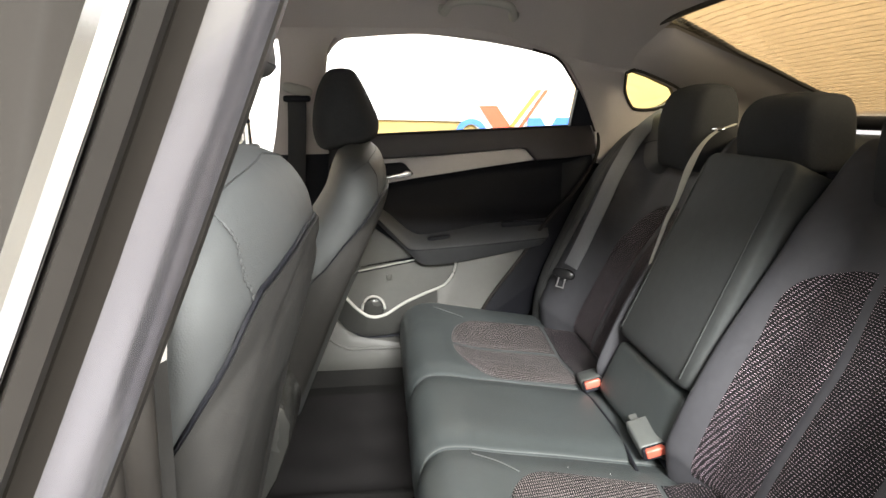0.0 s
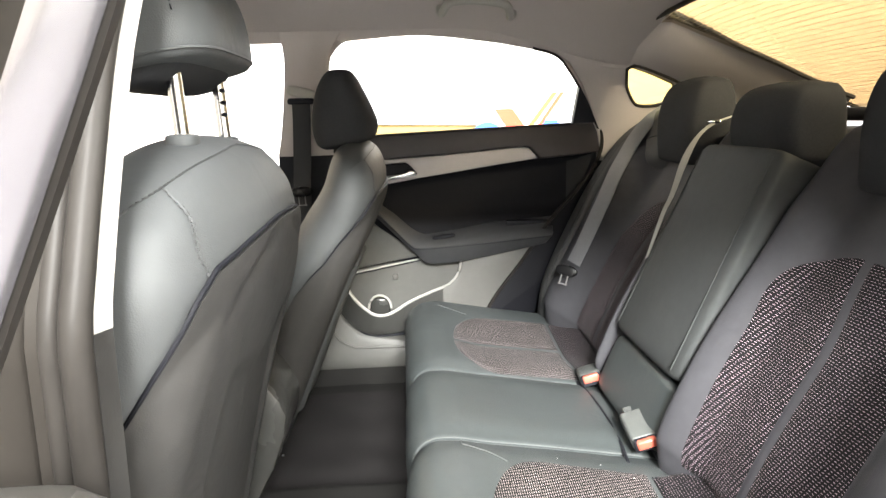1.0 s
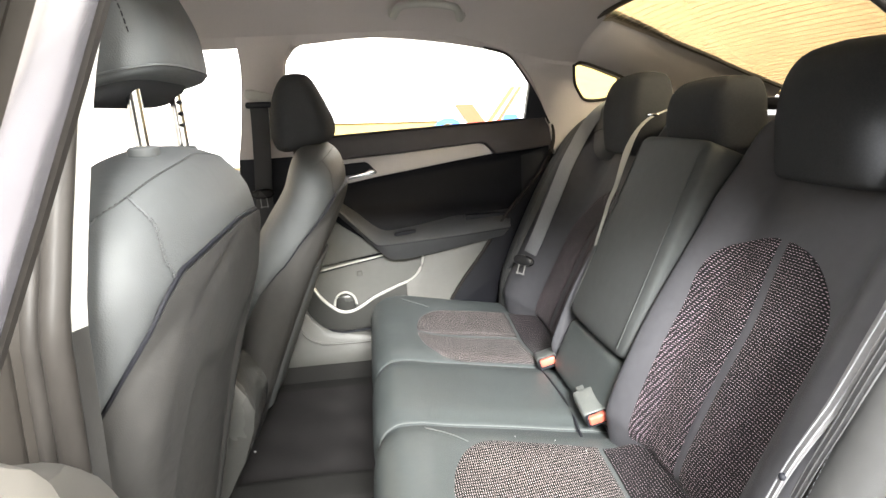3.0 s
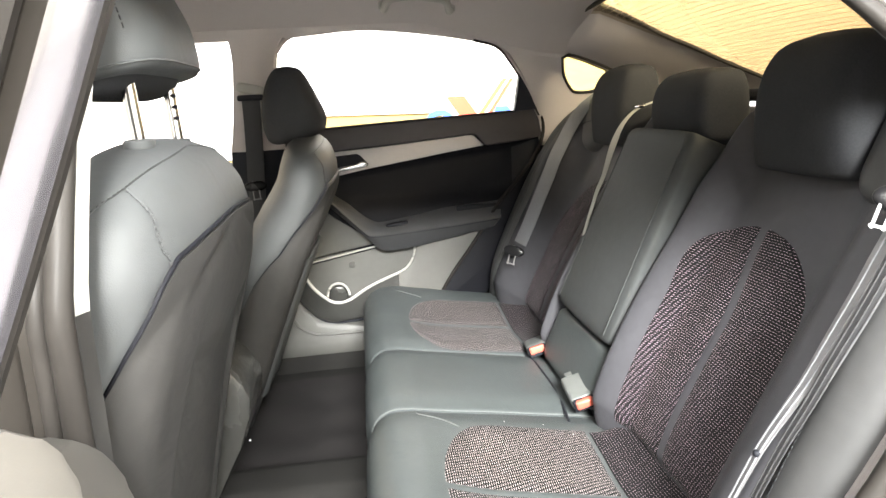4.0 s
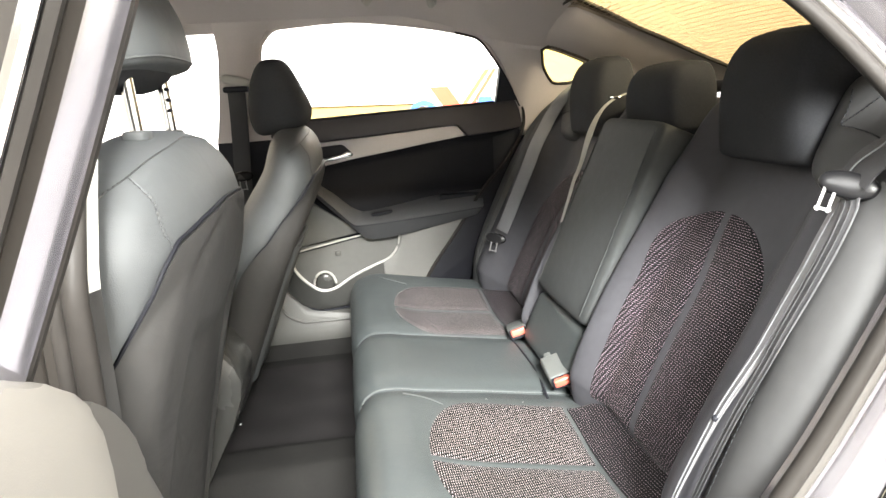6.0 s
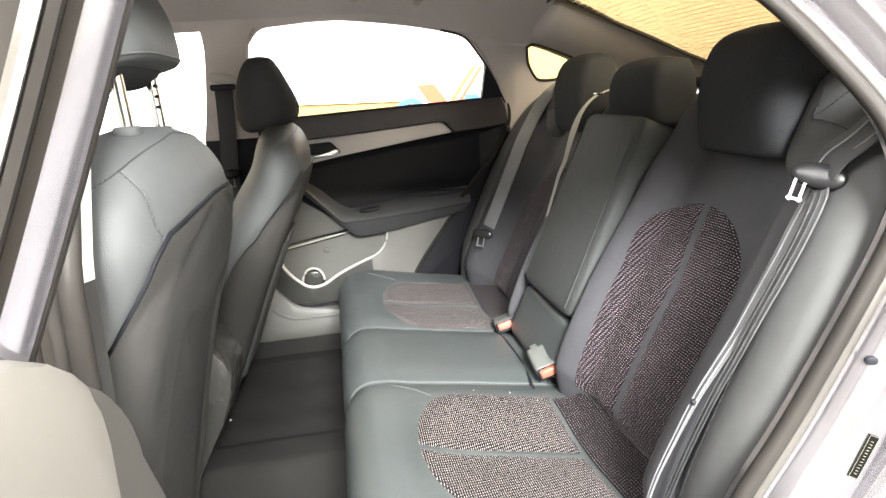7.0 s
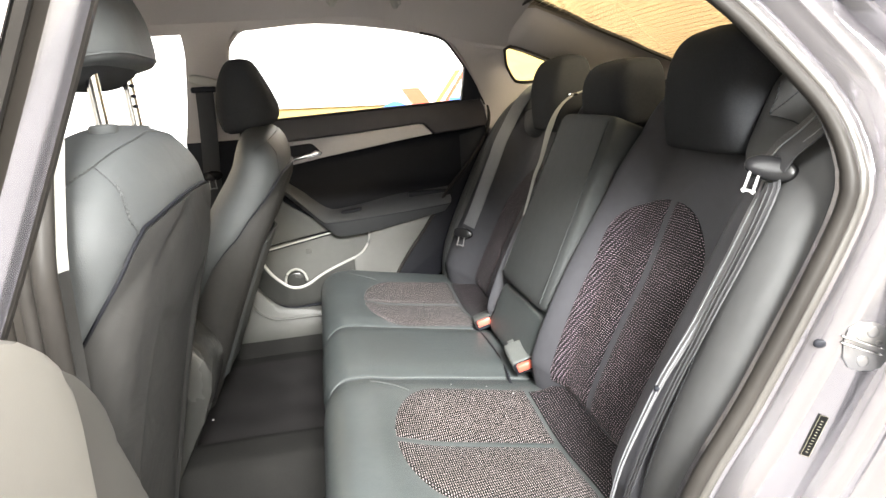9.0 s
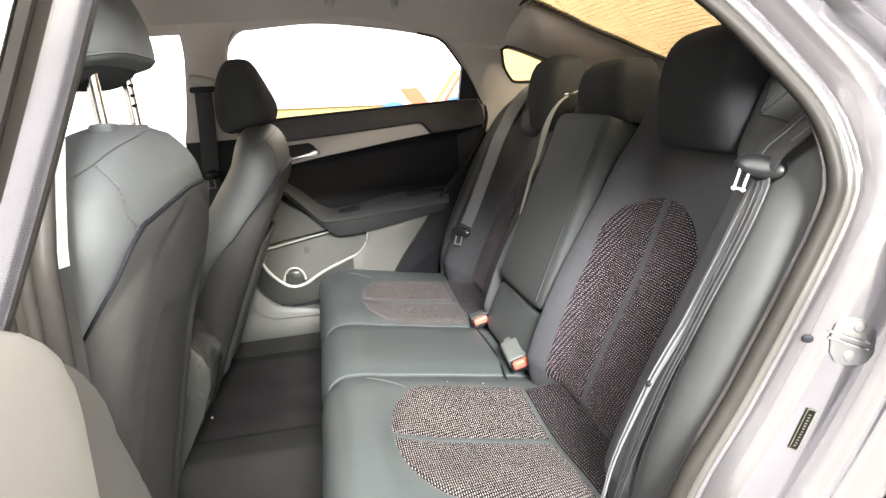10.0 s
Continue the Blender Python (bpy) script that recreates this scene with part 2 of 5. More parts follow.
LABEL_INK = surface("cream_label_print", (0.17, 0.155, 0.11), 0.6, vary=0.05, scale=50)
CLEAR = glass("clear_window_glass", (0.96, 0.97, 0.96))
TINTED = glass("tinted_window_glass", (0.62, 0.57, 0.47))
WIRE = surface("brown_heater_wire", (0.36, 0.26, 0.15), 0.6, vary=0.1, scale=60)
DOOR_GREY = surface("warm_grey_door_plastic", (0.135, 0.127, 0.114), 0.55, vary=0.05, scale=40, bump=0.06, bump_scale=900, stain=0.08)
DOOR_GREY_SHADED = surface("shaded_warm_grey_door_plastic", (0.058, 0.055, 0.050), 0.55, vary=0.05, scale=40, bump=0.06, bump_scale=900, stain=0.08)
LINT = surface("white_lint", (0.8, 0.8, 0.78), 0.9, vary=0.05, scale=60)


# ---- mesh helpers ----
def link_mesh(name, verts, faces, mat, parent=None, label="", uvs=None, smooth=True, fix=True):
    me = bpy.data.meshes.new(name)
    me.from_pydata([tuple(v) for v in verts], [], faces)
    if uvs is not None:
        layer = me.uv_layers.new(name="UVMap")
        for loop in me.loops:
            layer.data[loop.index].uv = uvs[loop.vertex_index]
    if fix:
        bm = bmesh.new()
        bm.from_mesh(me)
        bmesh.ops.recalc_face_normals(bm, faces=bm.faces)
        bm.to_mesh(me)
        bm.free()
    if smooth:
        me.polygons.foreach_set("use_smooth", [True] * len(me.polygons))
    me.materials.append(mat)
    ob = new(name, me)
    if parent:
        ob.parent = parent
    if label:
        ob["label"] = label
    return ob


def part(name, bm, mat, parent=None, label="", smooth=True):
    me = bpy.data.meshes.new(name)
    bmesh.ops.recalc_face_normals(bm, faces=bm.faces)
    bm.to_mesh(me)
    bm.free()
    if smooth:
        me.polygons.foreach_set("use_smooth", [True] * len(me.polygons))
        me.set_sharp_from_angle(angle=radians(40))
    me.materials.append(mat)
    ob = new(name, me)
    if parent:
        ob.parent = parent
    if label:
        ob["label"] = label
    return ob


def thing(name, label, category, group="", kind=""):
    ob = new(name)
    ob.empty_display_size = 0.05
    return tagged(ob, label, category, group, kind)


def rounded_box(lo, hi, r=0.01, seg=3, m=None, bm=None):
    """A box between two corners with rounded edges, added to bm."""
    bm = bm or bmesh.new()
    lo, hi = Vector(lo), Vector(hi)
    mat = Matrix.Translation((lo + hi) / 2) @ Matrix.Diagonal((*(hi - lo), 1))
    got = bmesh.ops.create_cube(bm, size=1, matrix=mat)
    edges = list({e for v in got["verts"] for e in v.link_edges})
    out = list(got["verts"])
    if r > 0:
        res = bmesh.ops.bevel(bm, geom=edges, offset=r, segments=seg, profile=0.5, affect="EDGES")
        out = list({v for f in res["faces"] for v in f.verts} | {v for v in got["verts"] if v.is_valid})
    if m is not None:
        bmesh.ops.transform(bm, matrix=m, verts=out)
    return bm


def outline_slab(points, depth, axis="y", r=0.004, m=None):
    """A flat outline (two coordinates a point) given thickness, with rounded edges."""
    bm = bmesh.new()
    put = {"y": lambda a, b, c: (a, c, b), "x": lambda a, b, c: (c, a, b), "z": lambda a, b, c: (a, b, c)}[axis]
    face = bm.faces.new([bm.verts.new(put(a, b, depth[0])) for a, b in points])
    got = bmesh.ops.extrude_face_region(bm, geom=[face])
    bmesh.ops.translate(bm, verts=[v for v in got["geom"] if isinstance(v, bmesh.types.BMVert)], vec=put(0, 0, depth[1] - depth[0]))
    if r:
        bmesh.ops.bevel(bm, geom=list(bm.edges), offset=r, segments=2, profile=0.5, affect="EDGES")
    if m is not None:
        bmesh.ops.transform(bm, matrix=m, verts=bm.verts)
    return bm


def ball(a, b, c, e1, e2, m, nu=28, nv=20, bend=None):
    """A rounded block: a superellipsoid with half sizes a, b, c."""
    power = lambda v, e: math.copysign(abs(v) ** e, v)
    verts, faces = [], []
    for j in range(nv + 1):
        phi = -math.pi / 2 + math.pi * j / nv
        for i in range(nu):
            th = 2 * math.pi * i / nu
            p = Vector((a * power(math.cos(phi), e1) * power(math.cos(th), e2), b * power(math.cos(phi), e1) * power(math.sin(th), e2), c * power(math.sin(phi), e1)))
            verts.append(m @ (bend(p) if bend else p))
    for j in range(nv):
        for i in range(nu):
            k = (i + 1) % nu
            faces.append((j * nu + i, j * nu + k, (j + 1) * nu + k, (j + 1) * nu + i))
    return verts, faces


def block(name, a, b, c, e1, e2, m, mat, parent=None, label="", nu=28, nv=20, bend=None):
    verts, faces = ball(a, b, c, e1, e2, m, nu, nv, bend)
    ob = link_mesh(name, verts, faces, mat, parent, label, fix=False)
    bm = bmesh.new()
    bm.from_mesh(ob.data)
    bmesh.ops.remove_doubles(bm, verts=bm.verts, dist=1e-6)
    bmesh.ops.recalc_face_normals(bm, faces=bm.faces)
    bm.to_mesh(ob.data)
    bm.free()
    return ob


def slab(name, front, back, mat, parent=None, label="", uv=None):
    """A sheet with thickness: two grids of the same size (nu x nv x 3), joined round the border."""
    front, back = np.asarray(front, float), np.asarray(back, float)
    nu, nv = front.shape[:2]
    verts = np.concatenate([front.reshape(-1, 3), back.reshape(-1, 3)])
    at = lambda k, i, j: k * nu * nv + i * nv + j
    faces = []
    for i in range(nu - 1):
        for j in range(nv - 1):
            faces.append((at(0, i, j), at(0, i + 1, j), at(0, i + 1, j + 1), at(0, i, j + 1)))
            faces.append((at(1, i, j), at(1, i, j + 1), at(1, i + 1, j + 1), at(1, i + 1, j)))
    for i in range(nu - 1):
        faces.append((at(0, i, 0), at(1, i, 0), at(1, i + 1, 0), at(0, i + 1, 0)))
        faces.append((at(0, i, nv - 1), at(0, i + 1, nv - 1), at(1, i + 1, nv - 1), at(1, i, nv - 1)))
    for j in range(nv - 1):
        faces.append((at(0, 0, j), at(0, 0, j + 1), at(1, 0, j + 1), at(1, 0, j)))
        faces.append((at(0, nu - 1, j), at(1, nu - 1, j), at(1, nu - 1, j + 1), at(0, nu - 1, j + 1)))
    uvs = None if uv is None else np.concatenate([np.asarray(uv).reshape(-1, 2)] * 2).tolist()
    ob = link_mesh(name, verts.tolist(), faces, mat, parent, label, uvs)
    ob.data.set_sharp_from_angle(angle=radians(55))
    return ob


def spline(points, n):
    """n points along a smooth line through the given ones."""
    pts = np.asarray(points, float)
    ext = np.concatenate([[2 * pts[0] - pts[1]], pts, [2 * pts[-1] - pts[-2]]])
    far = np.r_[0, np.cumsum(np.linalg.norm(np.diff(pts, axis=0), axis=1))]
    out = []
    for s in np.linspace(0, far[-1], n):
        k = min(max(int(np.searchsorted(far, s, side="right")) - 1, 0), len(pts) - 2)
        u = (s - far[k]) / (far[k + 1] - far[k])
        a, b, c, d = ext[k : k + 4]
        out.append(0.5 * (2 * b + (c - a) * u + (2 * a - 5 * b + 4 * c - d) * u * u + (3 * b - a - 3 * c + d) * u**3))
    return np.array(out)


def tube(path, r, sides=8):
    """Verts and faces of a round bar along a path."""
    return sweep(path, [(r * math.cos(2 * math.pi * i / sides), r * math.sin(2 * math.pi * i / sides)) for i in range(sides)])


def sweep(path, ring, across=None):
    """Verts and faces of a closed ring of (across, out) moved along a path; across: the ring's first axis, kept all along."""
    path = [Vector(p) for p in path]
    verts, faces, m = [], [], len(ring)
    for i, p in enumerate(path):
        ahead = (path[min(i + 1, len(path) - 1)] - path[max(i - 1, 0)]).normalized()
        side = Vector(across) if across is not None else (Vector((0, 0, 1)) if abs(ahead.z) < 0.9 else Vector((1, 0, 0)))
        side = (side - ahead * side.dot(ahead)).normalized()
        other = ahead.cross(side)
        verts += [p + side * a + other * b for a, b in ring]
    for i in range(len(path) - 1):
        for k in range(m):
            n = (k + 1) % m
            faces.append((i * m + k, i * m + n, (i + 1) * m + n, (i + 1) * m + k))
    faces += [tuple(range(m))[::-1], tuple((len(path) - 1) * m + k for k in range(m))]
    return verts, faces


def bar(name, path, r, mat, parent=None, label="", sides=10):
    ob = link_mesh(name, *tube(path, r, sides), mat, parent, label)
    ob.data.set_sharp_from_angle(angle=radians(50))
    return ob


def strap(name, path, width, thick, across, mat, parent=None, label="", taper=None):
    w, t = width / 2, thick / 2
    ring = [(-w, -t), (-w * 0.96, -t * 1.4), (w * 0.96, -t * 1.4), (w, -t), (w, t), (w * 0.96, t * 1.4), (-w * 0.96, t * 1.4), (-w, t)]
    verts, faces = sweep(path, ring, across)
    if taper:
        for i, p in enumerate(path):
            k = float(np.interp(i / (len(path) - 1), *taper))
            for j in range(8):
                verts[8 * i + j] = Vector(p) + (verts[8 * i + j] - Vector(p)) * k
    ob = link_mesh(name, verts, faces, mat, parent, label)
    ob.data.set_sharp_from_angle(angle=radians(40))
    return ob


def stitches(name, path, mat, parent, length=0.006, gap=0.003, r=0.0009):
    """A row of short threads along a path, joined into one mesh."""
    path = spline(path, 400)
    far = np.r_[0, np.cumsum(np.linalg.norm(np.diff(path, axis=0), axis=1))]
    at = lambda s: [float(np.interp(s, far, path[:, k])) for k in range(3)]
    verts, faces, s = [], [], 0.0
    while s + length < far[-1]:
        v, f = tube([at(s), at(s + length / 2), at(s + length)], r, 5)
        faces += [tuple(i + len(verts) for i in face) for face in f]
        verts += v
        s += length + gap
    return link_mesh(name, verts, faces, mat, parent)


def pad_at(rows, y0, e, tilt, v, a, off=0.0):
    """A place on a padded block: v from its foot (0) to its top (1), a round it (0 at the rear, pi / 2 to +y)."""
    k = v * (len(rows) - 1)
    i = min(int(k), len(rows) - 2)
    z, xf, xr, hw = rows[i] * (1 - k + i) + rows[i + 1] * (k - i)
    ca, sa = math.cos(a), math.sin(a)
    cx, sy = math.copysign(abs(ca) ** e, ca), math.copysign(abs(sa) ** e, sa)
    x = (xf + xr) / 2 + cx * ((xr - xf) / 2 + off)
    return (x, y0 + sy * (hw + off), z + tilt * (x - rows[0][1]) * (1 - v) + (off if v > 0.9 else 0.0))


def padded(name, rows, y0, mat, parent, label, e=0.5, tilt=0.0, n=56, m=44):
    """A padded block lofted through rows of (height, front, rear, half width)."""
    rows = spline(rows, m)
    verts = [pad_at(rows, y0, e, tilt, i / (m - 1), 2 * math.pi * k / n) for i in range(m) for k in range(n)]
    faces = [(i * n + k, i * n + (k + 1) % n, (i + 1) * n + (k + 1) % n, (i + 1) * n + k) for i in range(m - 1) for k in range(n)]
    faces += [tuple(range(n))[::-1], tuple((m - 1) * n + k for k in range(n))]
    ob = link_mesh(name, verts, faces, mat, parent, label)
    ob.data.set_sharp_from_angle(angle=radians(60))
    return ob, rows


def smooth_step(a, b, v):
    u = min(1.0, max(0.0, (v - a) / (b - a)))
    return u * u * (3 - 2 * u)


# ---- the showroom ----
def wall(name, lo, hi, mat, label):
    ob = part(name, rounded_box(lo, hi, 0), mat, None, label, smooth=False)
    return tagged(ob, label, "wall", kind="structure")


tagged(part("floor", rounded_box((-5, -5, -0.2), (6.5, 3.8, 0.0), 0), CONCRETE, smooth=False), "grey sealed concrete showroom floor", "floor", kind="structure")
tagged(part("ceiling", rounded_box((-5, -5, 3.6), (6.5, 3.8, 3.8), 0), CEILING_GREY, smooth=False), "light grey showroom ceiling", "ceiling", kind="structure")
wall("wall_south", (-5, -5.2, 0), (6.5, -5, 3.6), PLAIN_WALL, "off-white painted showroom wall")
wall("wall_west", (-5.2, -5, 0), (-5, 3.8, 3.6), GREIGE_WALL, "greige painted showroom wall")
wall("wall_east", (6.5, -5, 0), (6.7, 3.8, 3.6), STONE_WALL, "pale stone-coloured showroom wall")
wall("wall_north", (-5, 3.62, 0), (6.5, 3.8, 3.6), BEIGE, "beige painted showroom wall")

tagged(part("wainscot", rounded_box((-5, 3.595, 0.0), (1.36, 3.62, 1.16), 0.004), OCHRE, smooth=False), "ochre painted lower wall band", "wall band", kind="structure")

# the white board with coloured lettering shapes on the north wall
board = thing("sign_board", "white wall board with blue and red logo shapes", "sign")
part("board", outline_slab([(-2.12, 0.80), (-0.62, 0.80), (-0.60, 1.085), (-0.218, 1.076), (0.60, 1.052), (0.75, 0.945), (1.36, 0.945), (1.36, 3.3), (-2.12, 3.3)], (3.54, 3.592), r=0.005), WHITE, board, smooth=False)


def arch_band(cx, cz, r0, r1, y):
    bm = bmesh.new()
    n = 28
    rings = [[bm.verts.new((cx + r * math.cos(2 * math.pi * i / n), yy, cz + r * 0.95 * math.sin(2 * math.pi * i / n))) for i in range(n)] for r, yy in ((r0, y), (r1, y), (r1, y + 0.012), (r0, y + 0.012))]
    for a, b in ((0, 1), (1, 2), (2, 3), (3, 0)):
        for i in range(n):
            k = (i + 1) % n
            bm.faces.new((rings[a][i], rings[a][k], rings[b][k], rings[b][i]))
    return bm


part("blue_ring", arch_band(0.62, 0.965, 0.072, 0.115, 3.520), SIGN_BLUE, board, "blue ring-shaped logo piece", smooth=False)
part("red_slab", outline_slab([(0.675, 1.165), (0.810, 1.165), (0.990, 0.90), (0.850, 0.90)], (3.520, 3.532), r=0), SIGN_RED, board, "orange-red slanted logo piece", smooth=False)
part("red_stroke", outline_slab([(1.165, 1.275), (1.195, 1.275), (0.925, 0.90), (0.895, 0.90)], (3.520, 3.532), r=0), SIGN_RED, board, "thin red slanted logo stroke", smooth=False)
part("amber_stroke", outline_slab([(1.105, 1.275), (1.145, 1.275), (0.885, 0.94), (0.855, 0.95)], (3.520, 3.532), r=0), SIGN_AMBER, board, "thin amber slanted logo stroke", smooth=False)
part("blue_block", outline_slab([(1.040, 1.075), (1.140, 1.075), (1.200, 0.98), (1.260, 1.075), (1.360, 1.075), (1.360, 0.85), (1.040, 0.85)], (3.520, 3.532), r=0), SIGN_BLUE, board, "blue block-shaped logo piece", smooth=False)


# ---- the car's shell ----
car = thing("car_body", "grey metallic saloon body with its cabin trim", "car", kind="structure")


def side_y(z, out=0.0):
    """Half width of the cabin's side at a height: upright below the belt, leaning in above."""
    return (0.70 if z < 1.05 else 0.70 - 0.36 * (z - 1.05)) + out


# floor pan with its tunnel and the far sill
ys, xs = np.linspace(-0.72, 0.78, 101), np.linspace(-1.5, 1.25, 40)


def floor_z(x, y):
    hump = 0.085 * (1 - min(1.0, max(0.0, (abs(y - 0.002) - 0.045) / 0.075)))
    sill = 0.10 * smooth_step(0.69, 0.735, y) + 0.10 * smooth_step(0.66, 0.71, -y)
    return 0.335 + hump + sill + 0.003 * noise.noise((x * 9, y * 9, 0))


pan = [[(x, y, floor_z(x, y)) for y in ys] for x in xs]
slab("carpet", pan, [[(x, y, 0.22) for y in ys] for x in xs], CARPET, car, "charcoal loop-pile car carpet")
part("sill_trim", outline_slab([(-0.62, 0.375), (0.20, 0.375), (0.20, 0.455), (0.02, 0.462), (-0.14, 0.490), (-0.19, 0.545), (-0.22, 0.60), (-0.62, 0.61)], (0.70, 0.80), r=0.022), GREY_PLASTIC, car, "grey plastic door sill trim")
part("sill_trim", outline_slab([(-0.62, 0.375), (0.42, 0.375), (0.40, 0.44), (-0.62, 0.44)], (-0.80, -0.70), r=0.02), GREY_PLASTIC, car, "grey plastic door sill trim")

bar("sill_ridge", spline([(-0.235, 0.699, 0.545), (-0.222, 0.699, 0.505), (-0.200, 0.699, 0.474), (-0.165, 0.699, 0.455), (-0.125, 0.699, 0.449), (0.18, 0.699, 0.447)], 40), 0.0045, GREY_PLASTIC, car, "moulded ridge along the sill trim", 8)

# headliner: arched across, curving down to the rear window
hx, hy = np.linspace(-1.3, 0.60, 34), np.linspace(-0.575, 0.575, 41)


def liner(x, y):
    u = abs(y) / 0.575
    drop = 0.085 * u**4 + 0.02 * u**2
    return 1.435 - drop - 0.10 * smooth_step(0.15, 0.62, x) - 0.05 * smooth_step(-0.7, -1.3, x)


lin = np.array([[(x, y, liner(x, y)) for y in hy] for x in hx])
slab("headliner", lin, lin + (0, 0, 0.03), HEADLINER, car, "light grey woven cloth headliner")
roof = np.array([[(x, y * 1.12, liner(x, y) + 0.05) for y in hy] for x in hx])
slab("roof_skin", roof, roof + (0, 0, 0.012), PAINT, car, "grey metallic painted roof")


def wall_band(name, xz_rows, thick, mat, label, inset=0.0):
    """A strip of cabin side on the far flank, through rows of (x, z) edge pairs."""
    rows = [spline([(x, z, 0) for x, z in row], 24) for row in xz_rows]
    front = []
    for k in np.linspace(0, 1, 10):
        a = rows[0] * (1 - k) + rows[1] * k
        front.append([(p[0], side_y(p[1]) - inset - 0.012 * math.sin(math.pi * k), p[1]) for p in a])
    front = np.array(front)
    return slab(name, front, front + (0, thick, 0.004), mat, car, label)


# far B-pillar: light upper trim, black lower trim
wall_band("pillar_trim_upper", [[(-0.335, 1.02), (-0.315, 1.10), (-0.295, 1.20), (-0.285, 1.27), (-0.29, 1.35), (-0.30, 1.41)], [(-0.185, 1.02), (-0.19, 1.10), (-0.185, 1.20), (-0.174, 1.27), (-0.146, 1.316), (-0.06, 1.41)]], 0.06, HEADLINER, "grey upper pillar trim", 0.012)
wall_band("pillar_trim_lower", [[(-0.34, 0.585), (-0.345, 0.66), (-0.345, 0.85), (-0.335, 1.03)], [(-0.20, 0.585), (-0.20, 0.66), (-0.195, 0.85), (-0.185, 1.03)]], 0.06, BLACK_PLASTIC, "black lower pillar trim", 0.0)
# roof rail over the far openings
wall_band("roof_rail_trim", [[(-1.2, 1.30), (-0.6, 1.305), (-0.15, 1.309), (0.0, 1.319), (0.09, 1.323), (0.24, 1.308), (0.42, 1.275), (0.55, 1.27)], [(-1.2, 1.36), (-0.6, 1.41), (-0.15, 1.43), (0.09, 1.42), (0.24, 1.40), (0.42, 1.385), (0.55, 1.37)]], 0.05, HEADLINER, "grey cloth roof rail trim", 0.006)


# far C-pillar with its quarter window
def c_pillar(side):
    bm = bmesh.new()
    outer = [(0.40, 1.285), (0.46, 1.245), (0.50, 1.19), (0.53, 1.13), (0.56, 1.06), (0.575, 0.98), (0.80, 0.98), (1.12, 1.06), (1.10, 1.135), (0.95, 1.19), (0.78, 1.255), (0.62, 1.325), (0.50, 1.345)]
    hole = [(0.595, 1.222), (0.61, 1.228), (0.66, 1.212), (0.73, 1.185), (0.755, 1.165), (0.745, 1.143), (0.715, 1.13), (0.665, 1.13), (0.645, 1.142), (0.62, 1.178)]

    def y_of(x, z):
        base = side_y(z)
        lean = 0.25 * smooth_step(1.17, 1.335, z + 0.36 * (x - 0.60)) if x > 0.5 else 0.0
        return side * (base - lean)

    rings = []
    for depth in (0.0, 0.05):
        rings.append(([bm.verts.new((x, y_of(x, z) + side * depth, z)) for x, z in outer], [bm.verts.new((x, y_of(x, z) + side * depth, z)) for x, z in hole]))
    edges = []
    for vs in rings[0]:
        edges += [bm.edges.new((vs[i], vs[(i + 1) % len(vs)])) for i in range(len(vs))]
    bmesh.ops.triangle_fill(bm, edges=edges, use_beauty=True, use_dissolve=False)
    for n in (0, 1):
        a, b = rings[0][n], rings[1][n]
        for i in range(len(a)):
            k = (i + 1) % len(a)
            bm.faces.new((a[i], a[k], b[k], b[i]))
    bmesh.ops.subdivide_edges(bm, edges=[e for e in bm.edges if e.calc_length() > 0.06], cuts=2, use_grid_fill=True)
    for v in bm.verts:
        if abs(abs(v.co.y) - abs(y_of(v.co.x, v.co.z))) < 0.045 and not v.is_boundary:
            v.co.y = y_of(v.co.x, v.co.z)
    part("pillar_trim_rear", bm, HEADLINER, car, "grey cloth rear pillar trim", smooth=True)
    return [(x, y_of(x, z), z) for x, z in hole]


hole = c_pillar(1)
ring = [(x, y - 0.002, z) for x, y, z in hole]
ob = bar("quarter_window_seal", spline(ring + [ring[0]], 60), 0.0045, RUBBER, car, "black rubber quarter window seal", 6)
bm = bmesh.new()
bm.faces.new([bm.verts.new((x, y + 0.03, z)) for x, y, z in hole])
part("quarter_window", bm, QUARTER_GLASS, car, "fixed quarter window glass", smooth=False).visible_shadow = False
# near-side sheet, out of view, added to block light leaking in by the roof
upper = spline([(0.50, -0.44, 1.345), (0.585, -0.425, 1.33), (0.75, -0.44, 1.27), (1.13, -0.48, 1.13)], 20)
lower = spline([(0.50, -0.575, 1.25), (0.58, -0.600, 1.19), (0.70, -0.615, 1.15), (1.15, -0.64, 1.06)], 20)
strip = np.array([upper * (1 - k) + lower * k + (0, -0.012 * math.sin(math.pi * k), 0.012 * math.sin(math.pi * k)) for k in np.linspace(0, 1, 8)])
slab("pillar_trim_rear", strip, strip + (0, -0.012, 0.010), HEADLINER, car, "grey cloth rear pillar trim")

edge_line = [(x, 0.70 - 0.36 * max(0.0, z - 1.05) - 0.25 * smooth_step(1.17, 1.335, z + 0.36 * (x - 0.60)) - 0.003, z - 0.002) for x, z in ((0.60, 1.330), (0.70, 1.290), (0.78, 1.2555), (0.87, 1.222), (0.95, 1.1905), (1.03, 1.161), (1.10, 1.1355))]
bar("rear_window_border", spline(edge_line, 40), 0.0055, RUBBER, car, "black border along the rear window", 6)

# rear shelf, rear glass with heater wires
part("rear_shelf", rounded_box((0.72, -0.62, 1.03), (1.25, 0.62, 1.06), 0.01), CLOTH, car, "black cloth rear shelf")
gx = np.linspace(0.585, 1.24, 14)
gy = np.linspace(-0.42, 0.42, 15)


def pane(x, y):
    return (x, y * (1 + 0.25 * (x - 0.585)), 1.328 - 0.36 * (x - 0.585) - 0.012 * (y / 0.42) ** 2)


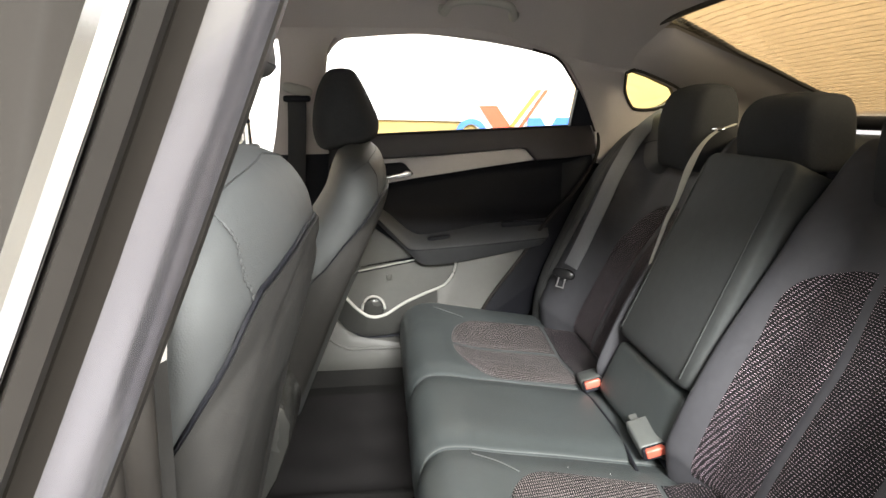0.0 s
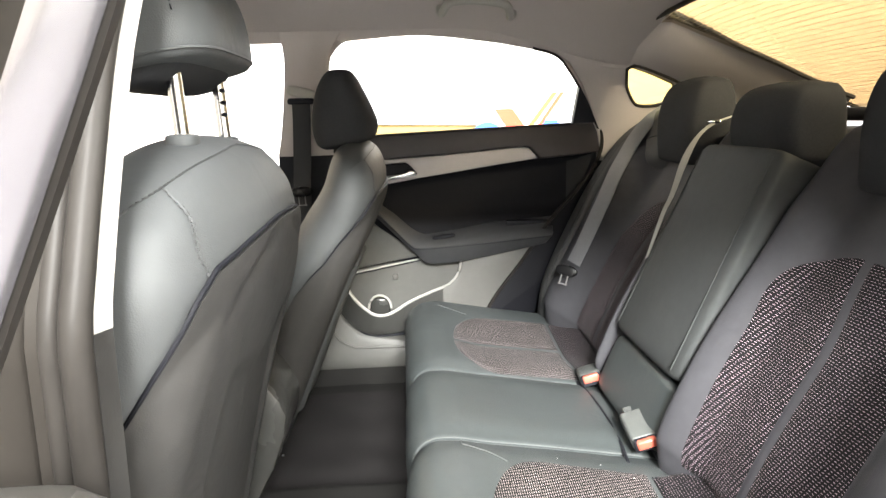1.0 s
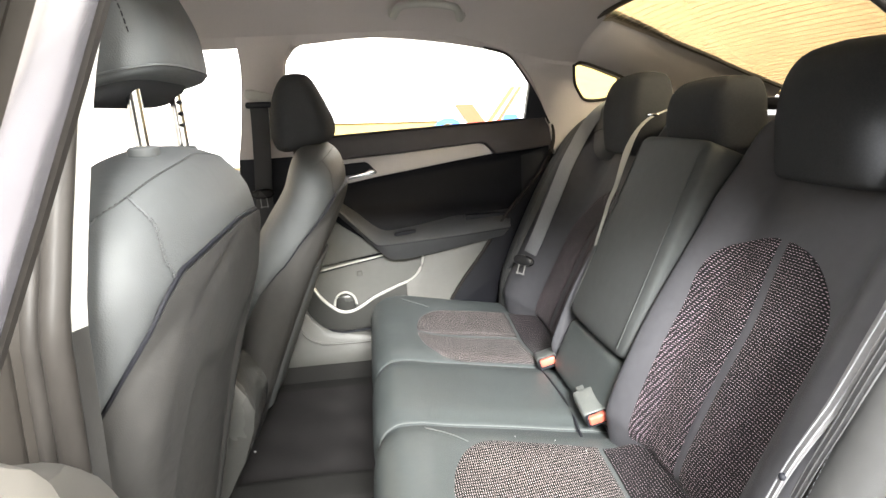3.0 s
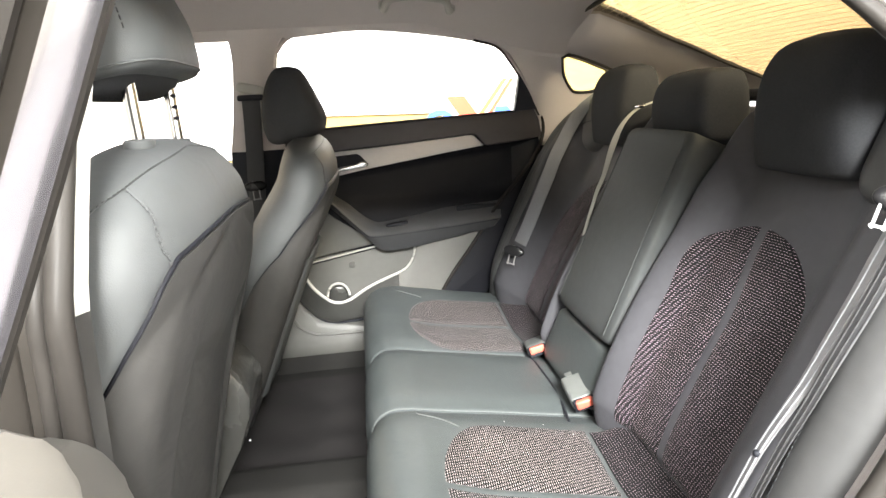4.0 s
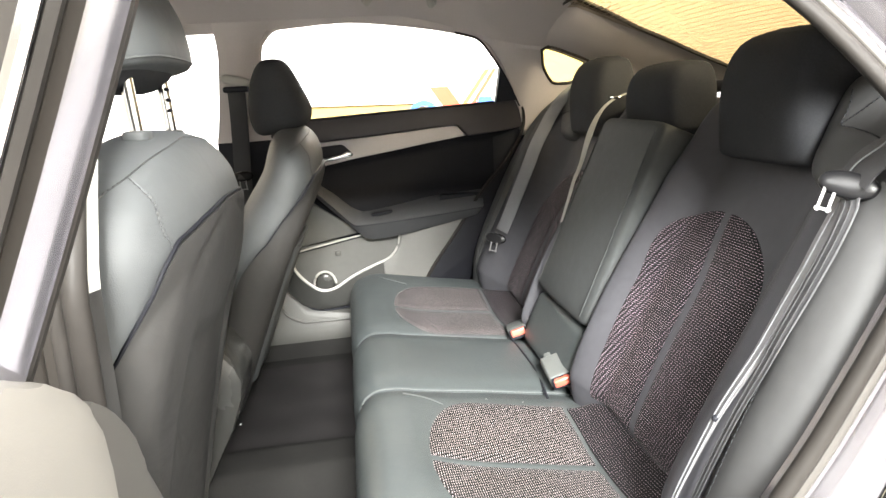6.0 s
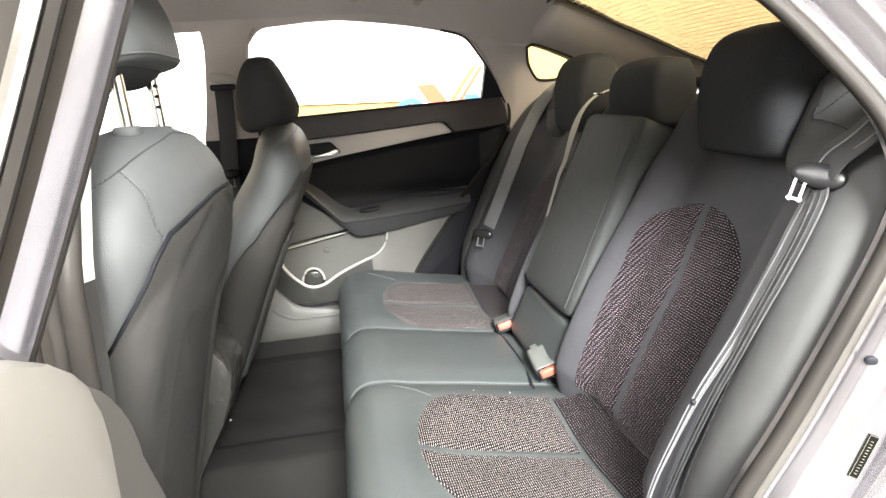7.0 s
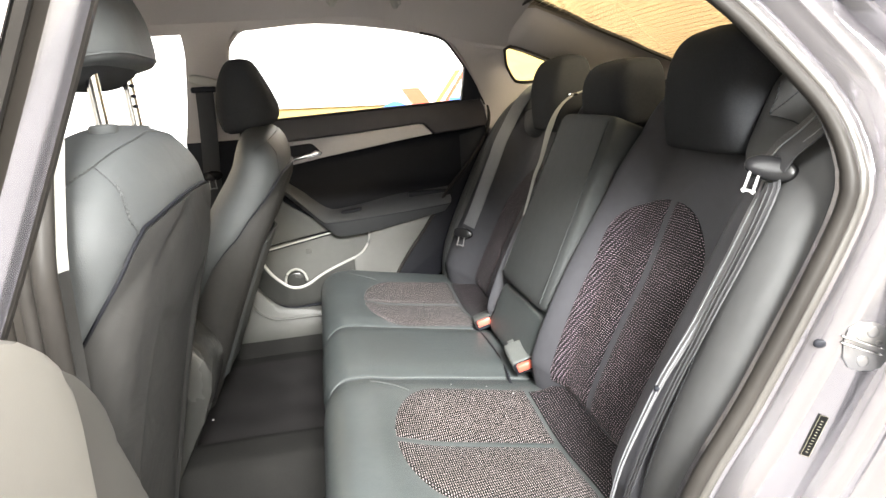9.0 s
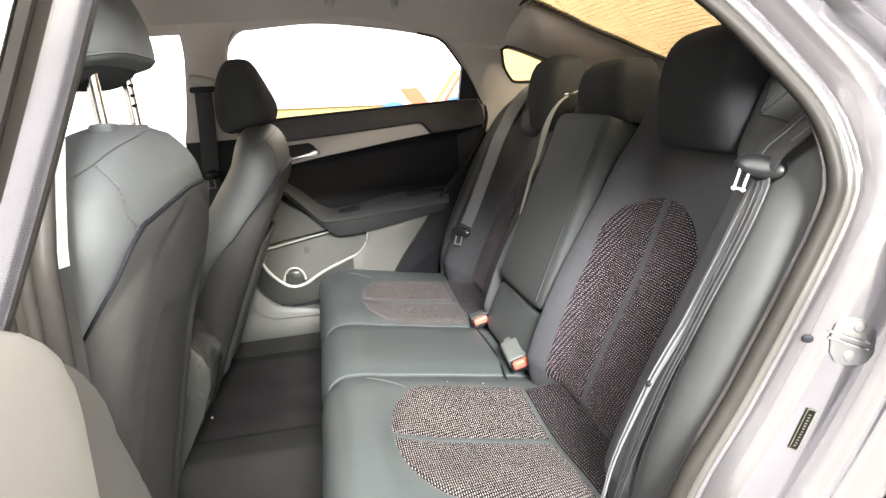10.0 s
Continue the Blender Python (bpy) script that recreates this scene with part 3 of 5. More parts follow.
sheet = np.array([[pane(x, y) for y in gy] for x in gx])
gl = slab("rear_window", sheet, sheet + (0.002, 0, 0.004), TINTED, car, "tinted rear window glass")
verts, faces = [], []
for x in np.arange(0.61, 1.12, 0.017):
    v, f = tube([Vector(pane(x, y)) - Vector((0.001, 0, 0.003)) for y in np.linspace(-0.395, 0.33, 13)], 0.00035, 4)
    faces += [tuple(i + len(verts) for i in face) for face in f]
    verts += v
link_mesh("heater_wires", verts, faces, WIRE, gl, "thin brown heater wires")
bar("rear_window_seal", [pane(0.585, y) for y in gy] , 0.006, RUBBER, car, "black rear window seal", 6)
for s in (1, -1):
    bar("rear_window_seal", [pane(x, s * 0.425) for x in gx], 0.005, RUBBER, car, "black rear window seal", 6)
bar("brake_light", [(1.07, y, 1.095) for y in np.linspace(-0.56, 0.56, 9)], 0.016, BLACK_PLASTIC, car, "dark ledge under the rear window", 8)
part("tail_panel", rounded_box((1.25, -0.85, 0.3), (1.3, 0.85, 1.12), 0.02), PAINT, car, "grey metallic tail panel")
part("firewall", rounded_box((-1.55, -0.8, 0.22), (-1.5, 0.8, 0.95), 0.01), BLACK_PLASTIC, car, "black cabin front bulkhead")


# dashboard, seen between the near seat and the pillar
dash = thing("dashboard", "dark grey dashboard under the windscreen", "dashboard")
dx = np.linspace(0, 1, 14)
top = [[(-1.42 + 0.36 * u, y, 0.93 - 0.05 * (1 - u) + 0.02 * math.sin(math.pi * u) - 0.06 * smooth_step(0.8, 1.0, u)) for u in dx] for y in np.linspace(-0.66, 0.66, 24)]
slab("dash_top", top, [[(x, y, z - 0.16) for x, y, z in row] for row in top], BLACK_PLASTIC, dash, "black moulded dashboard top")

# far front door: only its sill and panel are seen
fdoor = thing("front_door", "closed black front passenger door with a window", "car door")
part("door_panel", rounded_box((-1.3, 0.73, 0.38), (-0.345, 0.82, 0.985), 0.02), BLACK_PLASTIC, fdoor, "black moulded door panel")
bm = bmesh.new()
bm.faces.new([bm.verts.new((x, side_y(z) + 0.03, z)) for x, z in ((-1.25, 0.98), (-0.34, 0.98), (-0.30, 1.30), (-1.0, 1.30))])
part("window_pane", bm, CLEAR, fdoor, smooth=False).visible_shadow = False

# far flank behind the rear door: wheel-arch trim
fl = np.array([[(x, 0.765 - 0.05 * smooth_step(0.45, 0.9, x), z) for x in np.linspace(0.10, 1.26, 14)] for z in np.linspace(0.24, 1.03, 14)])
slab("wheel_arch_trim", fl, fl + (0, 0.05, 0), CLOTH, car, "black felt wheel arch trim")


# ---- far rear door ----
def rear_door():
    door = thing("rear_door", "closed black rear door with silver trim strip", "car door")
    rear = lambda z: 0.60 if z > 1.0 else 0.60 - 0.55 * (1.0 - z) ** 1.1
    zs = np.linspace(0.40, 1.075, 48)
    front = []
    for z in zs:
        row = []
        for u in np.linspace(0, 1, 44):
            x = -0.215 + u * (rear(z) + 0.215)
            sill = 0.735
            hollow = 0.028 * smooth_step(0.80, 0.86, z) * (1 - smooth_step(0.925, 0.965, z - 0.10 * x))
            lower = 0.025 * (1 - smooth_step(0.66, 0.72, z))
            row.append((x, sill + hollow + lower, z + 0.03 * (x - 0.2) * smooth_step(0.9, 1.07, z)))
        front.append(row)
    front = np.array(front)
    slab("door_card", front, front * (1, 0, 1) + (0, 0.84, 0), DOOR_CARD, door, "black moulded door card")
    # window sill seal
    path = [(-0.20, 0.703, 1.064), (0.10, 0.703, 1.074), (0.49, 0.703, 1.087)]
    bar("sill_seal", spline(path, 12), 0.0035, RUBBER, door, "black window sill seal", 8)
    # soft rail above the silver strip
    rail = [(-0.215, 0.984), (-0.05, 1.002), (0.107, 1.010), (0.285, 1.022), (0.352, 1.0265), (0.369, 1.023), (0.397, 0.990), (0.50, 0.998), (0.60, 1.010), (0.60, 1.090), (0.30, 1.082), (-0.215, 1.064)]
    part("upper_rail", outline_slab(rail, (0.708, 0.75), r=0.006), RAIL, door, "dark taupe soft upper rail")
    # silver strip with the handle's recess in its front end
    strip = [(-0.13, 0.990), (-0.05, 1.000), (0.107, 1.008), (0.285, 1.020), (0.350, 1.0245), (0.366, 1.022), (0.394, 0.991), (0.28, 0.977), (0.16, 0.960), (0.047, 0.945), (-0.058, 0.928), (-0.13, 0.918)]
    part("trim_strip", outline_slab(strip, (0.720, 0.745), r=0.003), SILVER, door, "satin silver trim strip")
    cup = part("handle_recess", outline_slab([(-0.10, 0.985), (0.012, 0.991), (0.022, 0.986), (0.046, 0.959), (0.040, 0.953), (-0.10, 0.935)], (0.7165, 0.7225), r=0.002), BLACK_PLASTIC, door, "black handle recess")
    part("handle_lever", outline_slab([(-0.10, 0.950), (0.008, 0.962), (0.024, 0.970), (0.040, 0.966), (0.043, 0.958), (0.037, 0.953), (-0.10, 0.937)], (0.708, 0.7175), r=0.003), CHROME, cup, "chrome pull lever")
    # armrest: a crisp shelf that sweeps up at its front end
    back_edge = spline([(-0.15, 0.937, 0), (-0.072, 0.872, 0), (-0.033, 0.842, 0), (0.025, 0.799, 0), (0.050, 0.785, 0), (0.074, 0.781, 0), (0.156, 0.792, 0), (0.26, 0.808, 0), (0.44, 0.818, 0)], 40)
    split_edge = spline([(-0.15, 0.934, 0), (-0.076, 0.861, 0), (-0.027, 0.810, 0), (0.018, 0.762, 0), (0.035, 0.752, 0), (0.079, 0.752, 0), (0.185, 0.758, 0), (0.293, 0.765, 0), (0.43, 0.777, 0)], 40)
    low_edge = spline([(-0.15, 0.912, 0), (-0.079, 0.843, 0), (-0.022, 0.784, 0), (0.040, 0.721, 0), (0.062, 0.702, 0), (0.096, 0.697, 0), (0.181, 0.705, 0), (0.292, 0.724, 0), (0.41, 0.745, 0)], 40)
    verts, faces, n = [], [], 7
    for p, q, r in zip(back_edge, split_edge, low_edge):
        verts += [(p[0], 0.755, p[1] + 0.004), (p[0], 0.737, p[1]), (q[0], 0.684, q[1] + 0.004), (q[0], 0.680, q[1] - 0.002), (r[0], 0.693, r[1] + 0.004), (r[0], 0.697, r[1]), (r[0], 0.755, r[1] + 0.006)]
    for i in range(39):
        for k in range(n):
            m = (k + 1) % n
            faces.append((i * n + k, i * n + m, (i + 1) * n + m, (i + 1) * n + k))
    faces += [tuple(range(n)), tuple(39 * n + k for k in range(n))]
    rest = link_mesh("armrest", verts, faces, SOFT_BLACK, door, "padded black armrest with a pull cup")
    rest.data.set_sharp_from_angle(angle=radians(32))
    block("pull_cup", 0.034, 0.014, 0.006, 0.5, 0.6, Matrix.Translation((0.115, 0.716, 0.774)) @ Matrix.Rotation(radians(-6), 4, "Y"), BLACK_PLASTIC, rest)
    part("switch_plate", rounded_box((0.30, 0.718, 0.797), (0.425, 0.750, 0.8125), 0.003, 2, None), BLACK_PLASTIC, rest, "black switch plate")
    bar("armrest_seam", [(p[0], 0.682, p[1] - 0.006) for p in split_edge[8:]], 0.0012, BLACK_PLASTIC, rest, "", 5)
    # grey lower panel
    pts = [(-0.215, 0.40), (-0.215, 0.668), (-0.10, 0.687), (0.04, 0.708), (0.10, 0.715), (0.28, 0.735), (0.42, 0.755), (0.44, 0.74), (0.33, 0.50), (0.28, 0.40)]
    part("lower_panel", outline_slab(pts, (0.738, 0.80), r=0.006), GREY_PLASTIC, door, "grey moulded lower panel")
    pts = [(-0.215, 0.672), (-0.215, 0.84), (-0.12, 0.84), (0.02, 0.74), (0.05, 0.715)]
    part("upper_infill", outline_slab(pts, (0.732, 0.79), r=0.006), GREY_PLASTIC, door, "grey moulded infill panel")
    bar("panel_lip", spline([(-0.215, 0.7285, 0.660), (-0.10, 0.7285, 0.681), (0.045, 0.7285, 0.707)], 12), 0.0028, LIGHT_TRIM, door, "pale lip along the panel joint", 6)
    bar("panel_joint", spline([(-0.215, 0.7345, 0.655), (-0.10, 0.7345, 0.676), (0.045, 0.7345, 0.702)], 12), 0.0030, BLACK_PLASTIC, door, "dark joint between panels", 6)
    # screw cover
    block("screw_cover", 0.009, 0.004, 0.009, 0.4, 0.5, Matrix.Translation((-0.031, 0.737, 0.654)), GREY_PLASTIC, door, "round screw cover", 16, 8)
    # door pocket with a bottle holder
    rim = spline([(-0.200, 0.690, 0), (-0.184, 0.670, 0), (-0.153, 0.615, 0), (-0.111, 0.577, 0), (-0.082, 0.563, 0), (-0.045, 0.565, 0), (0.008, 0.587, 0), (0.082, 0.610, 0), (0.130, 0.628, 0), (0.158, 0.662, 0), (0.166, 0.695, 0), (0.169, 0.720, 0)], 60)
    front, back = [], []
    for x, z, _ in rim:
        zb = float(np.interp(x, [-0.21, -0.19, -0.152, -0.106, 0.05, 0.2], [0.578, 0.535, 0.499, 0.483, 0.485, 0.50]))
        bulge = 0.075 * math.exp(-((x + 0.09) / 0.11) ** 2) + 0.022
        row = []
        for u in np.linspace(0, 1, 14):
            zz = zb + (z - zb) * u
            row.append((x, 0.742 - bulge * (0.35 + 0.65 * u**0.6), zz))
        front.append(row)
        back.append([(px, py + 0.012, pz) for px, py, pz in row])
    pocket = slab("pocket", front, back, POCKET_GREY, door, "grey bulging door pocket")
    bar("pocket_rim", [(r[-1][0], r[-1][1] + 0.004, r[-1][2]) for r in front], 0.0048, LIGHT_TRIM, pocket, "pale rounded pocket rim", 8)
    bar("pocket_groove", [(r[0][0], r[0][1] + 0.006, r[0][2] - 0.004) for r in front], 0.005, BLACK_PLASTIC, pocket, "dark groove under the pocket", 6)
    # rear part gets a lighter grey for the light it faces
    wing = [(0.108, 0.618), (0.132, 0.629), (0.150, 0.645), (0.162, 0.668), (0.167, 0.690), (0.170, 0.722), (0.30, 0.738), (0.385, 0.752), (0.345, 0.690), (0.312, 0.632), (0.275, 0.560), (0.24, 0.50), (0.108, 0.49)]
    part("pocket_wing", outline_slab(wing, (0.714, 0.745), r=0.005), WING_LIT_GREY, pocket, "smooth rear part of the pocket in a lit grey")
    cup = []
    for u in np.linspace(0, math.pi, 20):
        cup.append((-0.079 + 0.033 * math.cos(u), 0.708, 0.566 + 0.040 * math.sin(u)))
    bar("bottle_ring", cup, 0.0038, LIGHT_TRIM, pocket, "pale bottle holder ring", 8)
    block("bottle_well", 0.029, 0.008, 0.033, 0.7, 1.0, Matrix.Translation((-0.079, 0.716, 0.564)), CONSOLE, pocket, "dark bottle holder hollow", 20, 10)
    # black rubber along the door's rear edge, and a slab added for the shaded bolster
    edge_line = spline([(0.505, 0.684, 1.140), (0.530, 0.690, 1.112), (0.560, 0.697, 1.086), (0.572, 0.700, 1.037), (0.566, 0.701, 0.998), (0.546, 0.702, 0.954), (0.494, 0.702, 0.888), (0.422, 0.702, 0.808), (0.347, 0.702, 0.700), (0.268, 0.702, 0.596), (0.21, 0.702, 0.50)], 60)
    bar("edge_seal", edge_line, 0.0055, RUBBER, door, "black rubber seal along the rear edge", 8)
    trim = [(p[0] + 0.004, p[2]) for p in edge_line[22:]] + [(0.34, 0.48), (0.50, 0.70), (0.60, 0.88), (0.60, 0.985)]
    part("bolster_shade_slab", outline_slab(trim, (0.706, 0.737), r=0.003), DOOR_CARD, door, "black slab added for the shaded bolster behind the door's edge")
    # window frame: upper edge, front and rear posts, black corner panel
    outline = [(-0.195, 1.05), (-0.190, 1.15), (-0.182, 1.25), (-0.165, 1.288), (-0.12, 1.318), (0.0, 1.325), (0.09, 1.325), (0.24, 1.308), (0.36, 1.287), (0.425, 1.268), (0.465, 1.228), (0.515, 1.16), (0.565, 1.075)]
    path = [(x, side_y(z) + 0.012, z) for x, z in outline]
    bar("window_frame", spline(path, 70), 0.007, HEADLINER, door, "grey window frame edge", 8)
    path = [(x * 0.985 + 0.002, side_y(z) + 0.004, z - 0.004) for x, z in outline]
    bar("window_seal", spline(path[8:], 30), 0.0035, RUBBER, door, "black window seal", 6)
    corner = [(0.482, 1.086), (0.490, 1.188), (0.505, 1.165), (0.550, 1.088)]
    bm = bmesh.new()
    a = [bm.verts.new((x, side_y(z) - 0.004, z)) for x, z in corner]
    b = [bm.verts.new((x, side_y(z) + 0.02, z)) for x, z in corner]
    bm.faces.new(a), bm.faces.new(b[::-1])
    for i in range(4):
        bm.faces.new((a[i], a[(i + 1) % 4], b[(i + 1) % 4], b[i]))
    part("corner_panel", bm, BLACK_PLASTIC, door, "black triangular corner panel", smooth=False)
    bm = bmesh.new()
    bm.faces.new([bm.verts.new((x, side_y(z) + 0.022, z)) for x, z in outline[:-1] + [(0.53, 1.06)]])
    part("window_pane", bm, CLEAR, door, smooth=False).visible_shadow = False
    return door


rear_door()


# ---- rear bench ----
bench = thing("rear_bench_seat", "dark slate vinyl rear bench with flecked mesh inserts", "car seat")
CUSHION = spline([(0.09, 0.36, 0), (0.03, 0.40, 0), (0.0, 0.46, 0), (-0.006, 0.53, 0), (0.004, 0.578, 0), (0.035, 0.604, 0), (0.08, 0.606, 0), (0.13, 0.598, 0), (0.25, 0.578, 0), (0.38, 0.556, 0), (0.45, 0.540, 0), (0.50, 0.53, 0)], 110)[:, :2]
CUSHION_TAN = np.gradient(CUSHION, axis=0)
CUSHION_TAN /= np.linalg.norm(CUSHION_TAN, axis=1)[:, None]
SEAMS = (0.168, -0.115)


def cushion_at(i, y, off=0.0):
    """A place on the cushion: i along the profile from the front's foot to the bight, y across."""
    i = min(max(i, 0), len(CUSHION) - 1.001)
    k = int(i)
    p = CUSHION[k] * (1 - i + k) + CUSHION[k + 1] * (i - k)
    t = CUSHION_TAN[k]
    d = off
    for s in SEAMS:
        d -= 0.006 * math.exp(-(((y - s) / 0.005) ** 2)) + 0.009 * math.exp(-(((y - s) / 0.035) ** 2))
    if p[0] > 0.02:
        d -= 0.014 * smooth_step(0.05, 0.2, p[0]) * math.exp(-(((abs(y) - 0.345) / 0.12) ** 2))
    inner = smooth_step(0.180, 0.196, abs(y)) * (1 - smooth_step(0.535, 0.60, abs(y)))
    d += 0.034 * smooth_step(0.382, 0.455, p[0]) * inner - 0.003 * math.exp(-(((p[0] - 0.376) / 0.005) ** 2)) * inner
    edge = smooth_step(0.60, 0.70, abs(y))
    d -= 0.045 * edge**2
    x, z = p[0] - t[1] * d * 1.0, p[1] + t[0] * d
    x += 0.06 * edge * (1 - smooth_step(0.02, 0.25, p[0]))
    return (x, y, z + 0.0012 * noise.noise((x * 14, y * 14, 3)))


def index_of(x):
    """The profile index at which the cushion's top reaches x."""
    return float(np.interp(x, CUSHION[50:, 0], np.arange(50, len(CUSHION)))) if x > 0.03 else 50.0


cy = np.concatenate([np.linspace(-0.70, -0.16, 60), np.linspace(-0.155, -0.075, 24), np.linspace(-0.07, 0.12, 22), np.linspace(0.128, 0.21, 24), np.linspace(0.22, 0.70, 54)])
front = [[cushion_at(i, y) for y in cy] for i in range(0, 110)]
back = [[(min(0.48, p[0] + 0.02), p[1], 0.35) for p in row] for row in front]
slab("cushion", front, back, VINYL, bench, "dark slate vinyl seat cushion")


# paler piping on one side of each seam paints its highlight
for s in SEAMS:
    for d in (-0.0045, 0.0045):
        bar("seam_piping", [cushion_at(i, s + d, 0.0008) for i in np.linspace(14, 104, 70)], 0.0012, WELT_GLINT if d * s < 0 else VINYL, bench, "", 6)
for ends in (((0.062, 0.608), (0.101, 0.581), (0.130, 0.560), (0.159, 0.538)), ((0.032, -0.1215), (0.048, -0.127), (0.078, -0.135), (0.118, -0.155), (0.153, -0.185))):
    bar("seam_piping", [cushion_at(index_of(x), y, 0.0002) for x, y, _ in spline([(x, y, 0) for x, y in ends], 30)], 0.0011, WELT_GLINT, bench, "", 6)


def panel(name, place, u_range, lo, hi, mat, nu=40, nv=30, off=0.0035, thick=0.006, label=""):
    """A sewn-in panel on a seat surface: rows along u, each from lo(u) to hi(u) across."""
    front, back, uv = [], [], []
    us = np.linspace(*u_range, nu)
    for a, u in enumerate(us):
        row, brow, uvr = [], [], []
        for b, k in enumerate(np.linspace(0, 1, nv)):
            y = lo(u) + (hi(u) - lo(u)) * k
            edge = min(a, nu - 1 - a) / 2.0, min(b, nv - 1 - b) / 2.0
            rise = off * min(1.0, 0.0 + min(edge))
            row.append(place(u, y, rise)), brow.append(place(u, y, -thick)), uvr.append((y, u))
        front.append(row), back.append(brow), uv.append(uvr)
    return slab(name, front, back, mat, bench, label, uv)


def on_cushion(u, y, off):
    return cushion_at(index_of(u), y, off)


def half_width(x, x0, full, length):
    return full * math.sqrt(max(0.0, 1 - max(0.0, (x0 + length - x) / length) ** 2.2)) + 0.002


for s in (1, -1):
    mid = lambda u: s * (0.345 + 0.06 * (u - 0.12))
    gap = 0.007
    hw = lambda u: half_width(u, 0.112, 0.172, 0.10)
    for sgn in (1, -1):
        lo = lambda u, g=sgn: mid(u) + g * gap
        hi = lambda u, g=sgn: mid(u) + g * max(gap + 0.001, hw(u))
        panel("seat_insert", on_cushion, (0.113, 0.374), lo, hi, FABRIC, 44, 24, label="flecked grey mesh fabric insert")
    panel("seat_stripe", on_cushion, (0.113, 0.372), lambda u: mid(u) - gap, lambda u: mid(u) + gap, VINYL, 40, 6, off=0.001, label="dark stripe between mesh panels")
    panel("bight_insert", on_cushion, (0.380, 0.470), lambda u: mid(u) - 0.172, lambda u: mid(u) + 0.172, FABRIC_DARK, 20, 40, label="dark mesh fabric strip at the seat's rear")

BACK = spline([(0.455, 0.50, 0), (0.446, 0.56, 0), (0.452, 0.605, 0), (0.522, 0.75, 0), (0.602, 0.90, 0), (0.646, 0.985, 0), (0.672, 1.04, 0), (0.705, 1.072, 0), (0.75, 1.075, 0)], 90)[:, :2]


def back_at(z_or_i, d, side, off=0.0, by_z=True):
    """A place on an outboard backrest: by height, distance d from the car's middle and side."""
    if by_z:
        i = float(np.interp(z_or_i, BACK[:80, 1], np.arange(80)))
    else:
        i = z_or_i
    k = int(min(i, len(BACK) - 1.001))
    x, z = BACK[k] * (1 - i + k) + BACK[min(k + 1, len(BACK) - 1)] * (i - k)
    fade = 1 - 0.35 * smooth_step(0.93, 1.05, z)
    fwd = 0.050 * (1 - smooth_step(0.155, 0.240, d)) * fade + 0.075 * smooth_step(0.43, 0.545, d) * (1 - 0.55 * smooth_step(0.93, 1.05, z))
    fwd -= 0.05 * smooth_step(0.158, 0.140, d)
    fwd -= 0.16 * smooth_step(0.56, 0.66, d) ** 1.5
    fwd += 0.010 * math.exp(-(((z - 0.72) / 0.14) ** 2)) * (1 - smooth_step(0.18, 0.45, d))
    fwd += off
    return (x - fwd * 0.9, side * d, z + fwd * 0.40 + 0.001 * noise.noise((z * 15, d * 15, side)))


for s in (1, -1):
    dd = np.concatenate([np.linspace(0.142, 0.21, 16), np.linspace(0.22, 0.66, 44)])
    front = [[back_at(i, d, s, 0, False) for d in dd] for i in range(0, 90)]
    back = [[(p[0] + 0.10, p[1], p[2] - 0.03) for p in row] for row in front]
    slab("backrest", front, back, VINYL_SHADED, bench, "vinyl seat backrest toned darker for the roof's shade")
    mid = lambda z: 0.318 - 0.025 * smooth_step(0.78, 0.92, z)
    hw = lambda z, g: (0.132 if g > 0 else 0.118 + 0.01 * (z - 0.6)) * math.sqrt(max(0.0, 1 - max(0.0, (z - 0.80) / 0.116) ** 2.4)) + 0.001
    place = lambda z, d, off: back_at(z, d, s, off)
    for g in (1, -1):
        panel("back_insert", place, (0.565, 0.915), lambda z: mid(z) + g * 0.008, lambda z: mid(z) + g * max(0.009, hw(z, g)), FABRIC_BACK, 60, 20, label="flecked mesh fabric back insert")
    panel("back_stripe", place, (0.565, 0.915), lambda z: mid(z) - 0.008, lambda z: mid(z) + 0.008, VINYL_SHADED, 40, 6, off=0.001, label="dark stripe between mesh panels")
    # outer bolster, a padded roll beside the door
    path = spline([(0.40, s * 0.625, 0.50), (0.415, s * 0.625, 0.62), (0.48, s * 0.622, 0.78), (0.545, s * 0.615, 0.92), (0.60, s * 0.60, 1.02), (0.655, s * 0.585, 1.075), (0.70, s * 0.575, 1.09)], 40)
    verts, faces, n = [], [], 18
    for i, p in enumerate(path):
        u = i / 39
        rx, ry = 0.062 * (1 - 0.45 * u**3), 0.055 * (1 - 0.35 * u**3)
        for k in range(n):
            a = 2 * math.pi * k / n
            ca, sa = math.copysign(abs(math.cos(a)) ** 0.7, math.cos(a)), math.copysign(abs(math.sin(a)) ** 0.7, math.sin(a))
            verts.append((p[0] + 0.03 + rx * ca * 0.9, p[1] + ry * sa, p[2] + rx * ca * -0.42))
    for i in range(39):
        for k in range(n):
            m = (k + 1) % n
            faces.append((i * n + k, i * n + m, (i + 1) * n + m, (i + 1) * n + k))
    faces += [tuple(range(n)), tuple(39 * n + k for k in range(n))]
    bolster = link_mesh("side_bolster", verts, faces, VINYL_LIT, bench, "padded vinyl side bolster")
    stitches("stitching", [verts[i * n + 10 if s > 0 else i * n + 8] for i in range(3, 34)], CLOTH, bolster, 0.005, 0.0025, 0.0008)

